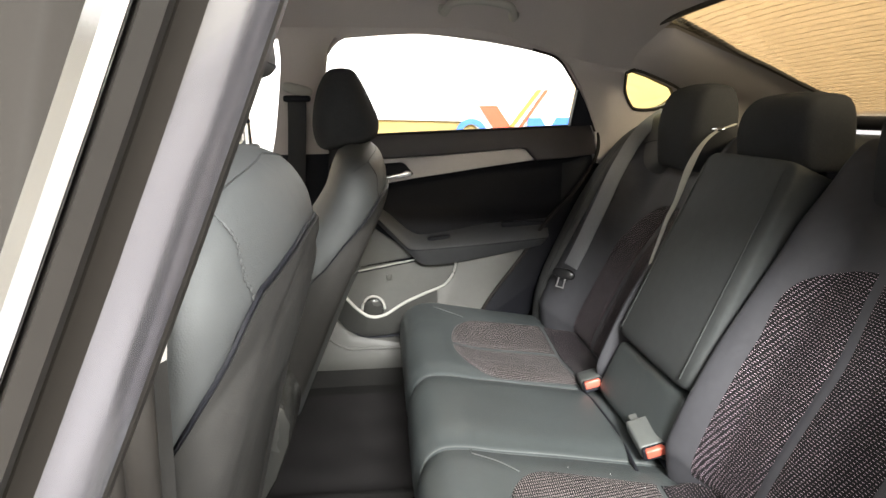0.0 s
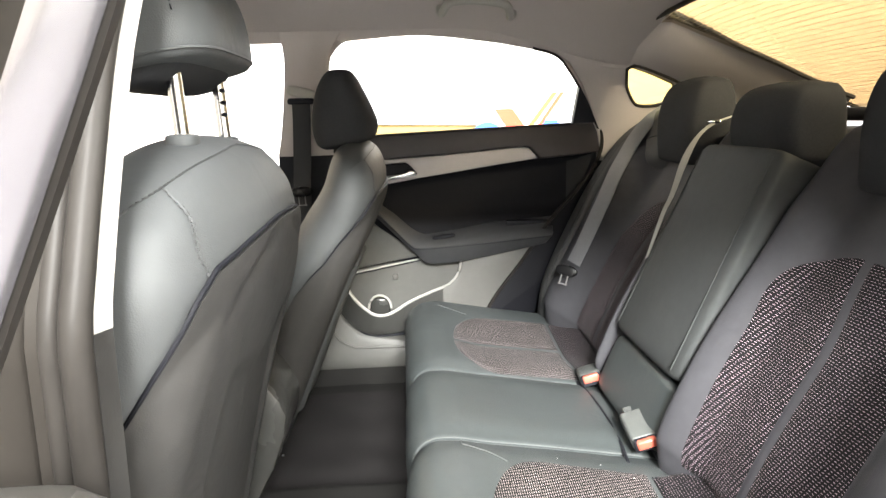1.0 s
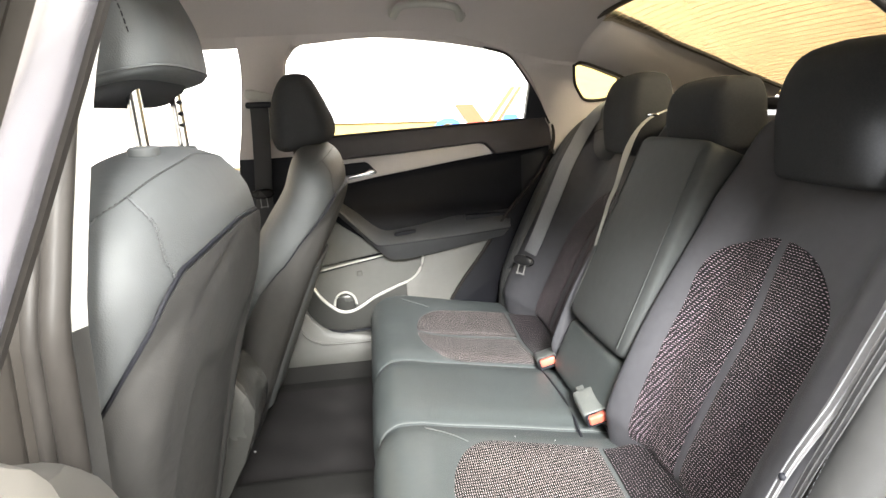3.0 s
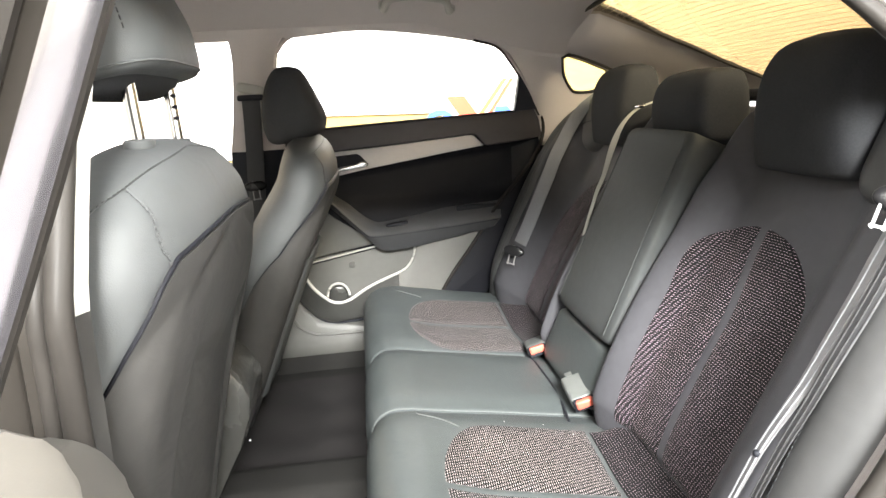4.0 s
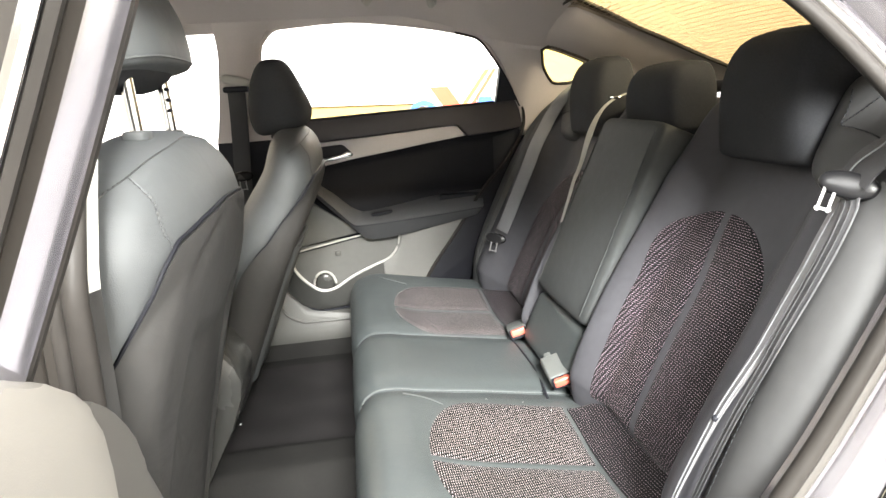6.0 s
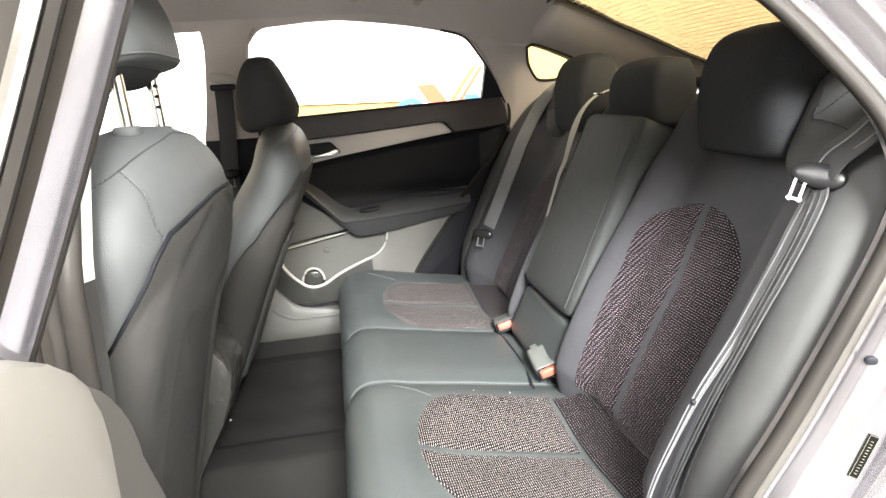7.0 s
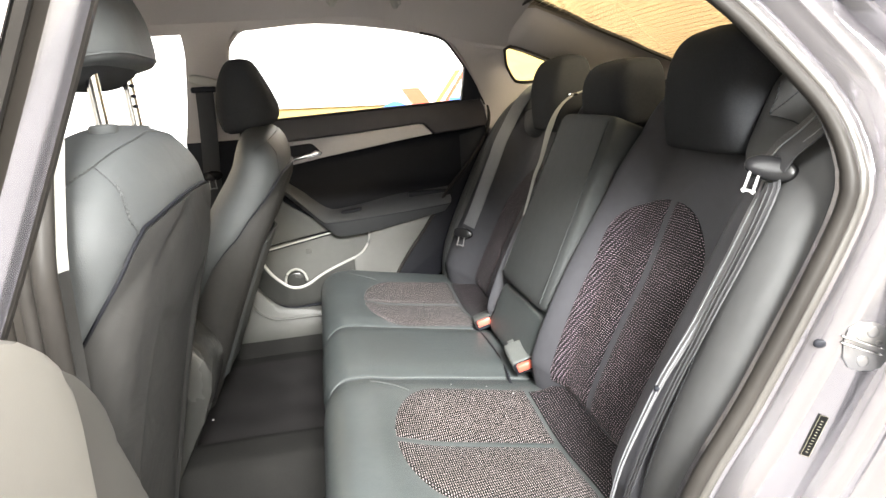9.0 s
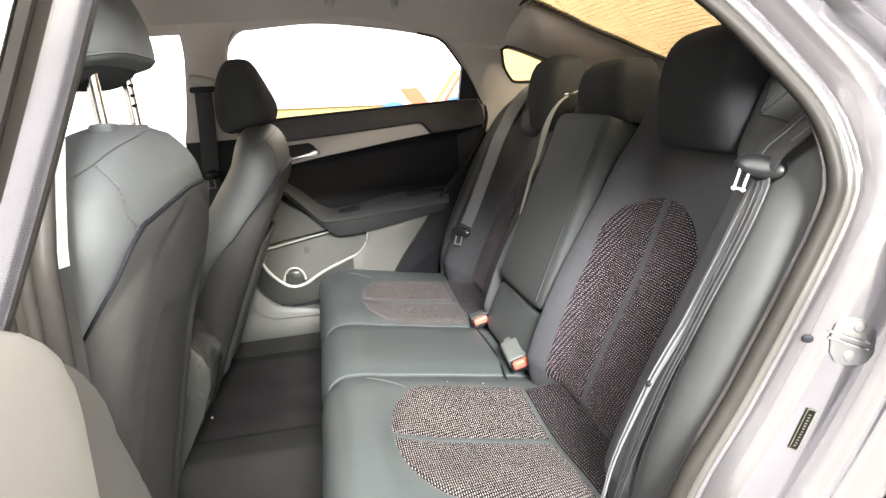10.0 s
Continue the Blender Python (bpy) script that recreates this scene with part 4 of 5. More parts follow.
# fold-down centre section
slope = Matrix.Rotation(math.atan(0.44), 4, "Y")
arm_m = Matrix.Translation((0.553, 0.0, 0.850)) @ slope
arm_rest = block("centre_armrest", 0.050, 0.140, 0.200, 0.15, 0.15, arm_m, ARM_VINYL, bench, "folded-up centre armrest in dark vinyl", 64, 40, lambda p: Vector((p.x - 0.006 * (1 - (p.y / 0.14) ** 2), p.y * (1 - 0.05 * p.z / 0.21), p.z)))
for y in (-0.118, 0.118):
    bar("seam_piping", [arm_m @ Vector((-0.0512 - 0.0015, y * (1 - 0.05 * z / 0.21), z)) for z in np.linspace(-0.185, 0.185, 20)], 0.0012, ARM_VINYL, arm_rest, "", 6)
block("centre_base", 0.045, 0.138, 0.062, 0.25, 0.25, Matrix.Translation((0.450, 0.0, 0.604)) @ slope, VINYL, bench, "vinyl pad below the centre armrest", 40, 20)

# shoulder pads between the outer head restraints and the doors, with a stitched seam
for s in (1, -1):
    m = Matrix.Translation((0.700, s * 0.515, 1.030)) @ Matrix.Rotation(radians(24), 4, "Y")
    pad = block("shoulder_pad", 0.066, 0.094, 0.082, 0.42, 0.42, m, VINYL_LIT, bench, "rounded vinyl shoulder of the backrest", 36, 24)
    on_pad = lambda y, z: tuple(m @ Vector((-0.0665 * max(0.0, 1 - abs(z / 0.082) ** 4.76) ** 0.21 * max(0.0, 1 - abs(y / 0.094) ** 4.76) ** 0.21, -s * y, z)))
    stitches("stitching", [on_pad(0.062, 0.045), on_pad(0.052, 0.02), on_pad(0.052, 0.0), on_pad(0.03, -0.004), on_pad(0.0, -0.010), on_pad(-0.03, -0.020)], CLOTH, pad, 0.005, 0.0018, 0.0009)
    stitches("stitching", [on_pad(0.052, 0.0), on_pad(0.03, 0.018), on_pad(0.01, 0.038)], CLOTH, pad, 0.005, 0.0018, 0.0009)

# head restraints: boxy pads with sewn edges, the outer two taller than the middle one
for y0, top, foot, lab in ((0.330, 1.184, 0.998, "black cloth outer head restraint"), (-0.330, 1.184, 0.998, "black cloth outer head restraint"), (0.0, 1.156, 1.030, "low black cloth centre head restraint")):
    h = top - foot
    rows = [(foot, 0.626, 0.72, 0.093), (foot + 0.005, 0.615, 0.72, 0.096), (foot + 0.02, 0.610, 0.72, 0.097), (foot + 0.45 * h, 0.606, 0.72, 0.096), (foot + 0.70 * h, 0.612, 0.718, 0.093), (foot + 0.86 * h, 0.624, 0.714, 0.085), (foot + 0.95 * h, 0.640, 0.708, 0.070), (top, 0.662, 0.695, 0.030)]
    hr, grid = padded("head_restraint", rows, y0, CLOTH, bench, lab, 0.40)


# ---- front seats ----
SEAT_ROWS = [(0.40, -0.265, -0.40, 0.168), (0.55, -0.232, -0.365, 0.184), (0.70, -0.198, -0.325, 0.198), (0.82, -0.168, -0.290, 0.216), (0.92, -0.138, -0.262, 0.236), (0.985, -0.121, -0.250, 0.240), (1.03, -0.123, -0.250, 0.224), (1.05, -0.129, -0.250, 0.206), (1.067, -0.137, -0.248, 0.182), (1.08, -0.146, -0.243, 0.148), (1.091, -0.158, -0.235, 0.102), (1.098, -0.172, -0.222, 0.052), (1.101, -0.184, -0.208, 0.016)]
SEAT = spline(SEAT_ROWS, 110)


def seat_at(i, a, off=0.0):
    """A place on a front backrest in its own frame: i up the seat, a round it, 0 at the rear."""
    i = min(max(i, 0), len(SEAT) - 1.001)
    k = int(i)
    z, xr, xf, hw = SEAT[k] * (1 - i + k) + SEAT[k + 1] * (i - k)
    ca, sa = math.cos(a), math.sin(a)
    ex = 0.78
    cx, sy = math.copysign(abs(ca) ** ex, ca), math.copysign(abs(sa) ** ex, sa)
    return ((xr + xf) / 2 + cx * ((xr - xf) / 2 + off), sy * (hw + off) - 0.016 * (1 - smooth_step(0.80, 0.97, z)), z + off * 0.3)


def on_seat(p, off=0.0006):
    """The place on a front backrest nearest to p."""
    best = min(((math.dist(p, seat_at(i, a)), i, a) for i in np.arange(66, 109, 1.0) for a in np.linspace(-2.0, 2.0, 161)), key=lambda v: v[0])
    return seat_at(best[1], best[2], off)


def top_of(a, low=0.0):
    """Height of the rear shell's upper edge, by the angle round the seat; low drops its sides."""
    return -low * smooth_step(1.38, 1.60, abs(a)) + float(np.interp(abs(a), [0, 0.37, 0.74, 0.90, 1.03, 1.21, 1.5, 1.9, 2.1, 2.3], [1.014, 1.009, 1.000, 0.984, 0.961, 0.934, 0.885, 0.80, 0.67, 0.46]))


def up(z):
    return float(np.interp(z, SEAT[:, 0], np.arange(110)))


def crease(z):
    """Half width of the shell's flat rear face."""
    return float(np.interp(z, [0.42, 0.70, 0.84, 0.884, 0.923, 0.945, 0.969, 0.985, 0.995, 1.01], [0.146, 0.176, 0.200, 0.207, 0.199, 0.180, 0.145, 0.105, 0.070, 0.035]))


def shell_at(a, z, off, low):
    x, y, zz = seat_at(up(z), a, off)
    xr = float(np.interp(z, SEAT[:, 0], SEAT[:, 1]))
    c, w = crease(z), abs(y + 0.016 * (1 - smooth_step(0.80, 0.97, z)))
    if abs(a) < 1.5:
        flat = xr + off - 0.010 * (min(w, c) / c) ** 3 - 0.006 * smooth_step(0.135, 0.120, w) * smooth_step(0.875, 0.855, z - 0.25 * w)
        x += (flat - x) * smooth_step(c + 0.040, c - 0.012, w) * smooth_step(0.0, 0.03, top_of(a, low) - z)
    return (x, y, zz)


def front_seat(name, label, low=0.0):
    seat = thing(name, label, "car seat", "front seats")
    n = 56
    tuck = lambda i, a: -0.024 * smooth_step(0.0, 0.016, top_of(a if a < math.pi else a - 2 * math.pi, low) - SEAT[i][0])
    verts = [seat_at(i, 2 * math.pi * k / n, tuck(i, 2 * math.pi * k / n)) for i in range(110) for k in range(n)]
    faces = [(i * n + k, i * n + (k + 1) % n, (i + 1) * n + (k + 1) % n, (i + 1) * n + k) for i in range(109) for k in range(n)]
    faces += [tuple(range(n))[::-1], tuple(109 * n + k for k in range(n))]
    link_mesh("backrest", verts, faces, VINYL_FRONT, seat, "grey vinyl backrest")
    # hard rear shell: a flat rear face with a creased edge; its upper edge falls away round the sides
    angles = np.linspace(-2.28, 2.28, 121)
    rows = [[shell_at(a, z, 0.0055 if k < 59 else -0.002, low) for k, z in enumerate(0.42 + (top_of(a, low) - 0.42) * (1 - (1 - np.linspace(0, 1, 60)) ** 2))] for a in angles]
    inner = [[(p[0] - 0.012 * math.cos(a), p[1] * 0.95, p[2]) for p in row] for row, a in zip(rows, angles)]
    shell = slab("back_shell", rows, inner, SHELL, seat, "charcoal plastic rear shell")
    bar("shell_piping", [seat_at(up(top_of(a, low) + 0.003), a, 0.001) for a in angles], 0.0024, DOOR_CARD, shell, "dark seam round the shell", 6)
    # seat cushion, mostly hidden
    block("seat_cushion", 0.27, 0.25, 0.09, 0.3, 0.3, Matrix.Translation((-0.62, 0, 0.50)) @ Matrix.Rotation(radians(8), 4, "Y"), VINYL_FRONT, seat, "grey vinyl seat cushion")
    part("seat_base", rounded_box((-0.80, -0.22, 0.335), (-0.42, 0.22, 0.44), 0.02), BLACK_PLASTIC, seat, "black seat runner housing")
    # stitched seams over the shoulders
    for s in (1, -1):
        down = [(-0.1615, s * 0.178, 1.072), (-0.149, s * 0.181, 1.058), (-0.141, s * 0.184, 1.0445), (-0.136, s * 0.188, 1.0315), (-0.132, s * 0.190, 1.0185), (-0.131, s * 0.188, 1.008), (-0.132, s * 0.186, 0.999)]
        over = [(-0.188, s * 0.211, 1.050), (-0.178, s * 0.200, 1.060), (-0.165, s * 0.180, 1.071), (-0.155, s * 0.130, 1.084), (-0.1515, s * 0.062, 1.092), (-0.154, 0, 1.096)]
        for line, twin in ((down, 0.005), (over, 0.0)):
            line = [on_seat(p) for p in line]
            bar("seam", spline(line, 30), 0.0005, VINYL_FRONT, seat, "", 5)
            stitches("stitching", [(x, y + s * 0.003, z + 0.0006) for x, y, z in line], STITCH, seat, 0.0038, 0.0020, 0.0006)
            if twin:
                stitches("stitching", [(x, y - s * 0.003, z + 0.0006) for x, y, z in line], STITCH, seat, 0.0038, 0.0020, 0.0006)
    return seat


near_seat = front_seat("front_seat", "grey vinyl driver's seat, charcoal shell, head restraint raised on chrome posts")
near_seat.location = (0.0, -0.385, 0.0)
rows = [(1.150, -0.250, -0.160, 0.100), (1.152, -0.258, -0.152, 0.108), (1.158, -0.262, -0.149, 0.113), (1.172, -0.262, -0.148, 0.114), (1.21, -0.260, -0.153, 0.112), (1.25, -0.258, -0.167, 0.105), (1.29, -0.254, -0.184, 0.095), (1.33, -0.250, -0.202, 0.081), (1.352, -0.243, -0.214, 0.060), (1.360, -0.236, -0.226, 0.020)]
hr, grid = padded("head_restraint", rows, 0.005, VINYL_FRONT, near_seat, "grey vinyl wedge-shaped head restraint", 0.55, 0.22)
bar("piping", [pad_at(grid, 0.005, 0.55, 0.22, 0.085, a, 0.0004) for a in np.linspace(0, 2 * math.pi, 81)], 0.0014, VINYL_FRONT, hr, "raised piping round the foot", 6)
padded("underside", [(1.144, -0.250, -0.212, 0.086), (1.148, -0.256, -0.196, 0.096), (1.158, -0.258, -0.180, 0.100), (1.180, -0.256, -0.166, 0.100)], 0.005, CLOTH, hr, "dark underside of the head restraint", 0.5)
stitches("stitching", [pad_at(grid, 0.005, 0.55, 0.22, v, -1.02 - 0.5 * v, 0.0006) for v in np.linspace(0.20, 0.80, 10)], CLOTH, hr, 0.0045, 0.0022, 0.0007)
for s, lab in ((-1, "smooth chrome post"), (1, "notched chrome post")):
    post = bar("post", [(-0.186, s * 0.07 + (0.008 if s < 0 else 0), 1.07), (-0.190, s * 0.07 + (0.008 if s < 0 else 0), 1.19)], 0.0068, CHROME, near_seat, lab, 16)
    block("guide_collar", 0.014, 0.017, 0.006, 0.4, 0.8, Matrix.Translation((-0.187, s * 0.07 + (0.008 if s < 0 else 0), 1.095 - 0.003 * s)), VINYL_FRONT, near_seat, "plastic post guide")
    if s > 0:
        for k in range(5):
            block("notch", 0.0035, 0.0035, 0.0024, 0.7, 0.8, Matrix.Translation((-0.1835, s * 0.07 - 0.0045, 1.122 + 0.013 * k)), BLACK_PLASTIC, post, "", 10, 6)

far_seat = front_seat("front_seat", "grey vinyl front passenger seat with lowered black head restraint", 0.026)
for ob in far_seat.children:
    if ob.name.startswith("backrest"):
        for v in ob.data.vertices:
            xr, xf = (float(np.interp(v.co.z, SEAT[:, 0], SEAT[:, j])) for j in (1, 2))
            v.co.x -= float(np.interp(v.co.z, [0.85, 0.93, 1.0, 1.08], [0.034, 0.020, 0.0, -0.014])) * max(0.0, ((xr + xf) / 2 - v.co.x) / ((xr - xf) / 2))
far_seat.matrix_world = Matrix.Translation((-0.028, 0.385, 0.914)) @ Matrix.Rotation(radians(10), 4, "Y") @ Matrix.Translation((0.105, 0, -0.955))
far_m = far_seat.matrix_basis.copy()
rows = [(1.050, -0.150, -0.085, 0.070), (1.054, -0.166, -0.064, 0.092), (1.066, -0.180, -0.050, 0.106), (1.095, -0.188, -0.046, 0.112), (1.13, -0.187, -0.057, 0.110), (1.17, -0.178, -0.073, 0.101), (1.20, -0.164, -0.087, 0.085), (1.216, -0.150, -0.099, 0.060), (1.222, -0.134, -0.116, 0.020)]
hr, grid = padded("head_restraint", rows, 0.385, CLOTH, far_seat, "black cloth head restraint, lowered", 0.74, 0.20)
hr.matrix_parent_inverse = far_m.inverted()
for s in (-1, 1):
    bar("post", [(-0.186, s * 0.07, 1.06), (-0.188, s * 0.07, 1.14)], 0.0068, CHROME, far_seat, "", 12)
# map pocket on the far seat's shell
rows = []
for i in np.linspace(11, 55, 20):
    rows.append([seat_at(i, a, 0.014 + 0.004 * math.sin(9 * a)) for a in np.linspace(-1.0, 1.0, 20)])
slab("map_pocket", rows, [[(p[0] - 0.006, p[1], p[2]) for p in r] for r in rows], VINYL_FRONT, far_seat, "soft grey map pocket")

# ---- centre console and floor ----
console = thing("centre_console", "dark grey plastic centre console between the front seats", "console")
side = [(-0.204, 0.622), (-0.214, 0.650), (-0.234, 0.680), (-0.264, 0.717), (-0.32, 0.748), (-0.85, 0.757), (-0.85, 0.36), (-0.325, 0.36), (-0.298, 0.402), (-0.264, 0.468), (-0.234, 0.522), (-0.210, 0.585)]
part("console_body", outline_slab(side, (-0.058, 0.085), r=0.012), CONSOLE, console, "dark grey moulded console")
part("vent_recess", outline_slab([(-0.300, 0.565), (-0.256, 0.565), (-0.262, 0.640), (-0.300, 0.640)], (-0.0595, -0.05), r=0.0008), CONSOLE, console, "shallow moulded panel on the side")


def floor_mat(name, lo, hi, label):
    xs_, ys_ = np.linspace(lo[0], hi[0], 30), np.linspace(lo[1], hi[1], 24)
    top = [[(x, y, floor_z(x, y) + 0.013 + 0.004 * noise.noise((x * 14, y * 14, 5))) for y in ys_] for x in xs_]
    return tagged(slab(name, top, [[(p[0], p[1], p[2] - 0.012) for p in r] for r in top], MAT_CLOTH), label, "floor mat")


floor_mat("floor_mat", (-0.42, 0.135), (0.03, 0.615), "black carpet mat in the far footwell")
floor_mat("floor_mat", (-0.42, -0.64), (0.03, -0.19), "black carpet mat in the near footwell")
tagged(block("lint", 0.003, 0.003, 0.002, 0.8, 0.8, Matrix.Translation((-0.300, 0.29, 0.349)), LINT, None, "", 10, 8), "white speck of lint on the floor mat", "lint")


for x, y, z in ((0.344, -0.209, 0.5665), (0.303, -0.172, 0.569), (0.236, -0.164, 0.580)):
    tagged(block("lint", 0.0008, 0.0011, 0.0007, 0.8, 0.8, Matrix.Translation((x, y, z)), LINT, None, "", 8, 6), "tiny white speck of lint on the bench", "lint", "specks of lint")


# ---- belts and buckles ----
def buckle(name, m, label):
    b = thing(name, label, "belt buckle", "belt buckles")
    b.matrix_world = m
    part("housing", rounded_box((-0.058, -0.0225, -0.012), (0.014, 0.0225, 0.013), 0.006), BUCKLE, b, "dark grey plastic housing")
    part("rim", rounded_box((0.010, -0.0205, -0.013), (0.0215, 0.0205, 0.0115), 0.004), BLACK_PLASTIC, b, "black frame round the button")
    part("release_button", rounded_box((0.013, -0.0165, -0.005), (0.0255, 0.0165, 0.0115), 0.003), RED, b, "red press button")
    part("stalk", rounded_box((-0.085, -0.011, -0.010), (-0.03, 0.011, 0.000), 0.004), BUCKLE, b)
    return b


def aim(place, ahead, up):
    x = Vector(ahead).normalized()
    y = Vector(up).cross(x).normalized()
    return Matrix.Translation(place) @ Matrix((x, y, x.cross(y))).transposed().to_4x4()


buckle("belt_buckle", aim((0.385, 0.155, 0.568), (-0.15, -0.90, 0.15), (-0.30, 0, 0.95)), "black belt buckle with red button, far side")
buckle("belt_buckle", aim((0.392, -0.119, 0.583), (-0.02, -0.95, -0.16), (-0.30, -0.1, 0.95)), "black belt buckle with red button, bench middle")


# black bars darken the gap round the buckles in place of shade
slot = thing("gap_shade_bars", "black bars for the shade between bench cushion and backrest pad", "seat gap")
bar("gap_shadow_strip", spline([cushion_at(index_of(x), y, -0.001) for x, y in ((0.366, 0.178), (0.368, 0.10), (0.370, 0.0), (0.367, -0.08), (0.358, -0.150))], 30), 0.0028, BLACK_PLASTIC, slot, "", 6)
bar("gap_rear_shade_strip", spline([cushion_at(index_of(x), y, 0.006) for x, y in ((0.420, 0.165), (0.420, 0.0), (0.418, -0.14))], 30), 0.006, BLACK_PLASTIC, slot, "", 8)


def tongue(parent, place, ahead, up, width=0.052, shift=0.0, reach=0.036, half=0.0085):
    m = aim(place, ahead, up)
    t = block("tongue", 0.0145, width / 2, 0.0075, 0.7, 0.9, m, BLACK_GLOSS, parent, "black plastic belt tongue", 24, 14)
    path = [m @ Vector(v) for v in ((0.010, shift - half, 0.004), (reach, shift - half, 0.004), (reach, shift + half, 0.004), (0.010, shift + half, 0.004))]
    bm = bmesh.new()
    for a, b in zip(path, path[1:]):
        v, f = sweep([a + (a - b).normalized() * 0.003, b + (b - a).normalized() * 0.003], [(-0.0015, -0.001), (0.0015, -0.001), (0.0015, 0.001), (-0.0015, 0.001)], (m.to_3x3() @ Vector((0, 1, 0))) if abs((m.to_3x3() @ Vector((1, 0, 0))).dot((b - a).normalized())) > 0.5 else (m.to_3x3() @ Vector((1, 0, 0))))
        vs = [bm.verts.new(p) for p in v]
        for face in f:
            bm.faces.new([vs[i] for i in face])
    part("tongue_plate", bm, NICKEL, t, "chromed latch plate", smooth=False)
    return t


belt = thing("seat_belt", "grey rear seat belt beside the closed door", "seat belt", "seat belts")
path = spline([(0.70, 0.560, 1.125), (0.650, 0.552, 1.092), (0.614, 0.546, 1.053), (0.586, 0.540, 1.010), (0.551, 0.519, 0.961), (0.525, 0.511, 0.906), (0.495, 0.506, 0.843), (0.465, 0.502, 0.779), (0.441, 0.501, 0.731)], 40)
strap("webbing", path, 0.044, 0.0016, (-0.50, 0.82, 0.17), WEBBING, belt, "grey woven webbing")
tongue(belt, (0.421, 0.494, 0.714), (-0.22, -0.10, -0.70), (-0.45, -0.85, 0.26), 0.060)
strap("lap_webbing", spline([(0.44, 0.535, 0.690), (0.42, 0.56, 0.64), (0.405, 0.60, 0.585)], 12), 0.047, 0.0016, (0, 1, 0.2), WEBBING_DARK, belt, "dark lap webbing")

# each strand of this belt has its light and shade put in colour
belt = thing("seat_belt", "grey rear seat belt hanging beside the open door", "seat belt", "seat belts")
path = spline([(0.694, -0.618, 1.137), (0.642, -0.622, 1.112), (0.598, -0.622, 1.076), (0.570, -0.610, 1.045), (0.558, -0.596, 1.028), (0.550, -0.588, 1.010)], 24)
strap("shoulder_webbing", path, 0.047, 0.0016, (0.12, 1, 0.05), WEBBING_DARK, belt, "grey woven webbing over the shoulder in a shaded tone")
for shift in (-0.30, 0.22):
    strap("webbing_rib", [(p[0] - 0.0012, p[1] + 0.047 * shift, p[2] + 0.0008) for p in path], 0.0014, 0.0010, (0.12, 1, 0.05), WEBBING, belt, "pale woven rib")
path = spline([(0.549, -0.584, 1.004), (0.551, -0.581, 0.988), (0.527, -0.584, 0.947), (0.509, -0.585, 0.914), (0.491, -0.584, 0.880), (0.474, -0.584, 0.849), (0.459, -0.583, 0.821), (0.443, -0.579, 0.791), (0.424, -0.574, 0.753), (0.402, -0.573, 0.708), (0.374, -0.573, 0.647), (0.360, -0.573, 0.600), (0.345, -0.573, 0.540)], 40)
strap("webbing", path, 0.029, 0.0016, (0.12, 0.98, 0.05), WEBBING_LIT, belt, "grey woven webbing in its lit tone", ([0, 0.15, 0.35, 0.55, 0.75, 1], [1.0, 0.92, 0.72, 0.46, 0.24, 0.14]))
for shift in (-0.16, 0.22):
    strap("webbing_rib", [(p[0] - 0.0014, p[1] + 0.029 * shift * (1 - 0.7 * k / 39), p[2] + 0.0006) for k, p in enumerate(path)], 0.0014, 0.0010, (0.12, 0.98, 0.05), WEBBING, belt, "woven rib")
path = spline([(0.551, -0.583, 1.000), (0.542, -0.597, 0.986), (0.527, -0.603, 0.961), (0.513, -0.605, 0.935), (0.493, -0.605, 0.897), (0.474, -0.603, 0.859), (0.452, -0.600, 0.811), (0.429, -0.596, 0.762), (0.404, -0.592, 0.70), (0.384, -0.587, 0.64), (0.368, -0.585, 0.590), (0.352, -0.583, 0.530)], 40)
strap("lap_webbing", path, 0.023, 0.0014, (0.12, 0.98, 0.05), WEBBING_SHADED, belt, "grey lap webbing lying on the bolster in a shaded tone", ([0, 0.3, 0.6, 1], [1.0, 0.82, 0.5, 0.25]))
for shift in (-0.42, -0.10, 0.25):
    strap("webbing_rib", [(p[0] - 0.0013, p[1] + 0.023 * shift * (1 - 0.5 * k / 39), p[2] + 0.0006) for k, p in enumerate(path)], 0.0013, 0.0010, (0.12, 0.98, 0.05), WEBBING_DARK, belt, "woven rib")
ahead = Vector((-0.42, -0.12, -0.88))
tongue(belt, (0.545, -0.589, 1.005), ahead, ahead.cross(Vector((0.72, -0.69, 0.10))), 0.058, -0.014, 0.031, 0.005)
block("stop_button", 0.004, 0.004, 0.004, 0.8, 0.8, Matrix.Translation((0.418, -0.574, 0.744)), BLACK_PLASTIC, belt, "black stop button", 10, 8)

belt = thing("seat_belt", "centre seat belt hanging from the roof side, sheen painted pale", "seat belt", "seat belts")
path = spline([(0.68, 0.20, 1.10), (0.628, 0.185, 1.084), (0.590, 0.167, 1.057), (0.566, 0.163, 1.013), (0.545, 0.162, 0.949), (0.530, 0.162, 0.917), (0.519, 0.161, 0.885), (0.49, 0.158, 0.80)], 30)
# light trim colour here paints the webbing's sheen
strap("webbing", path, 0.017, 0.0018, (-0.5, 0.8, 0.2), LIGHT_TRIM, belt, "webbing turned on edge, paled for its sheen", ([0, 0.25, 0.4, 0.6, 1], [0.35, 0.5, 0.9, 0.55, 0.3]))
part("guide", rounded_box((0.630, 0.182, 1.086), (0.648, 0.212, 1.093), 0.003), CHROME, belt, "metal belt guide")

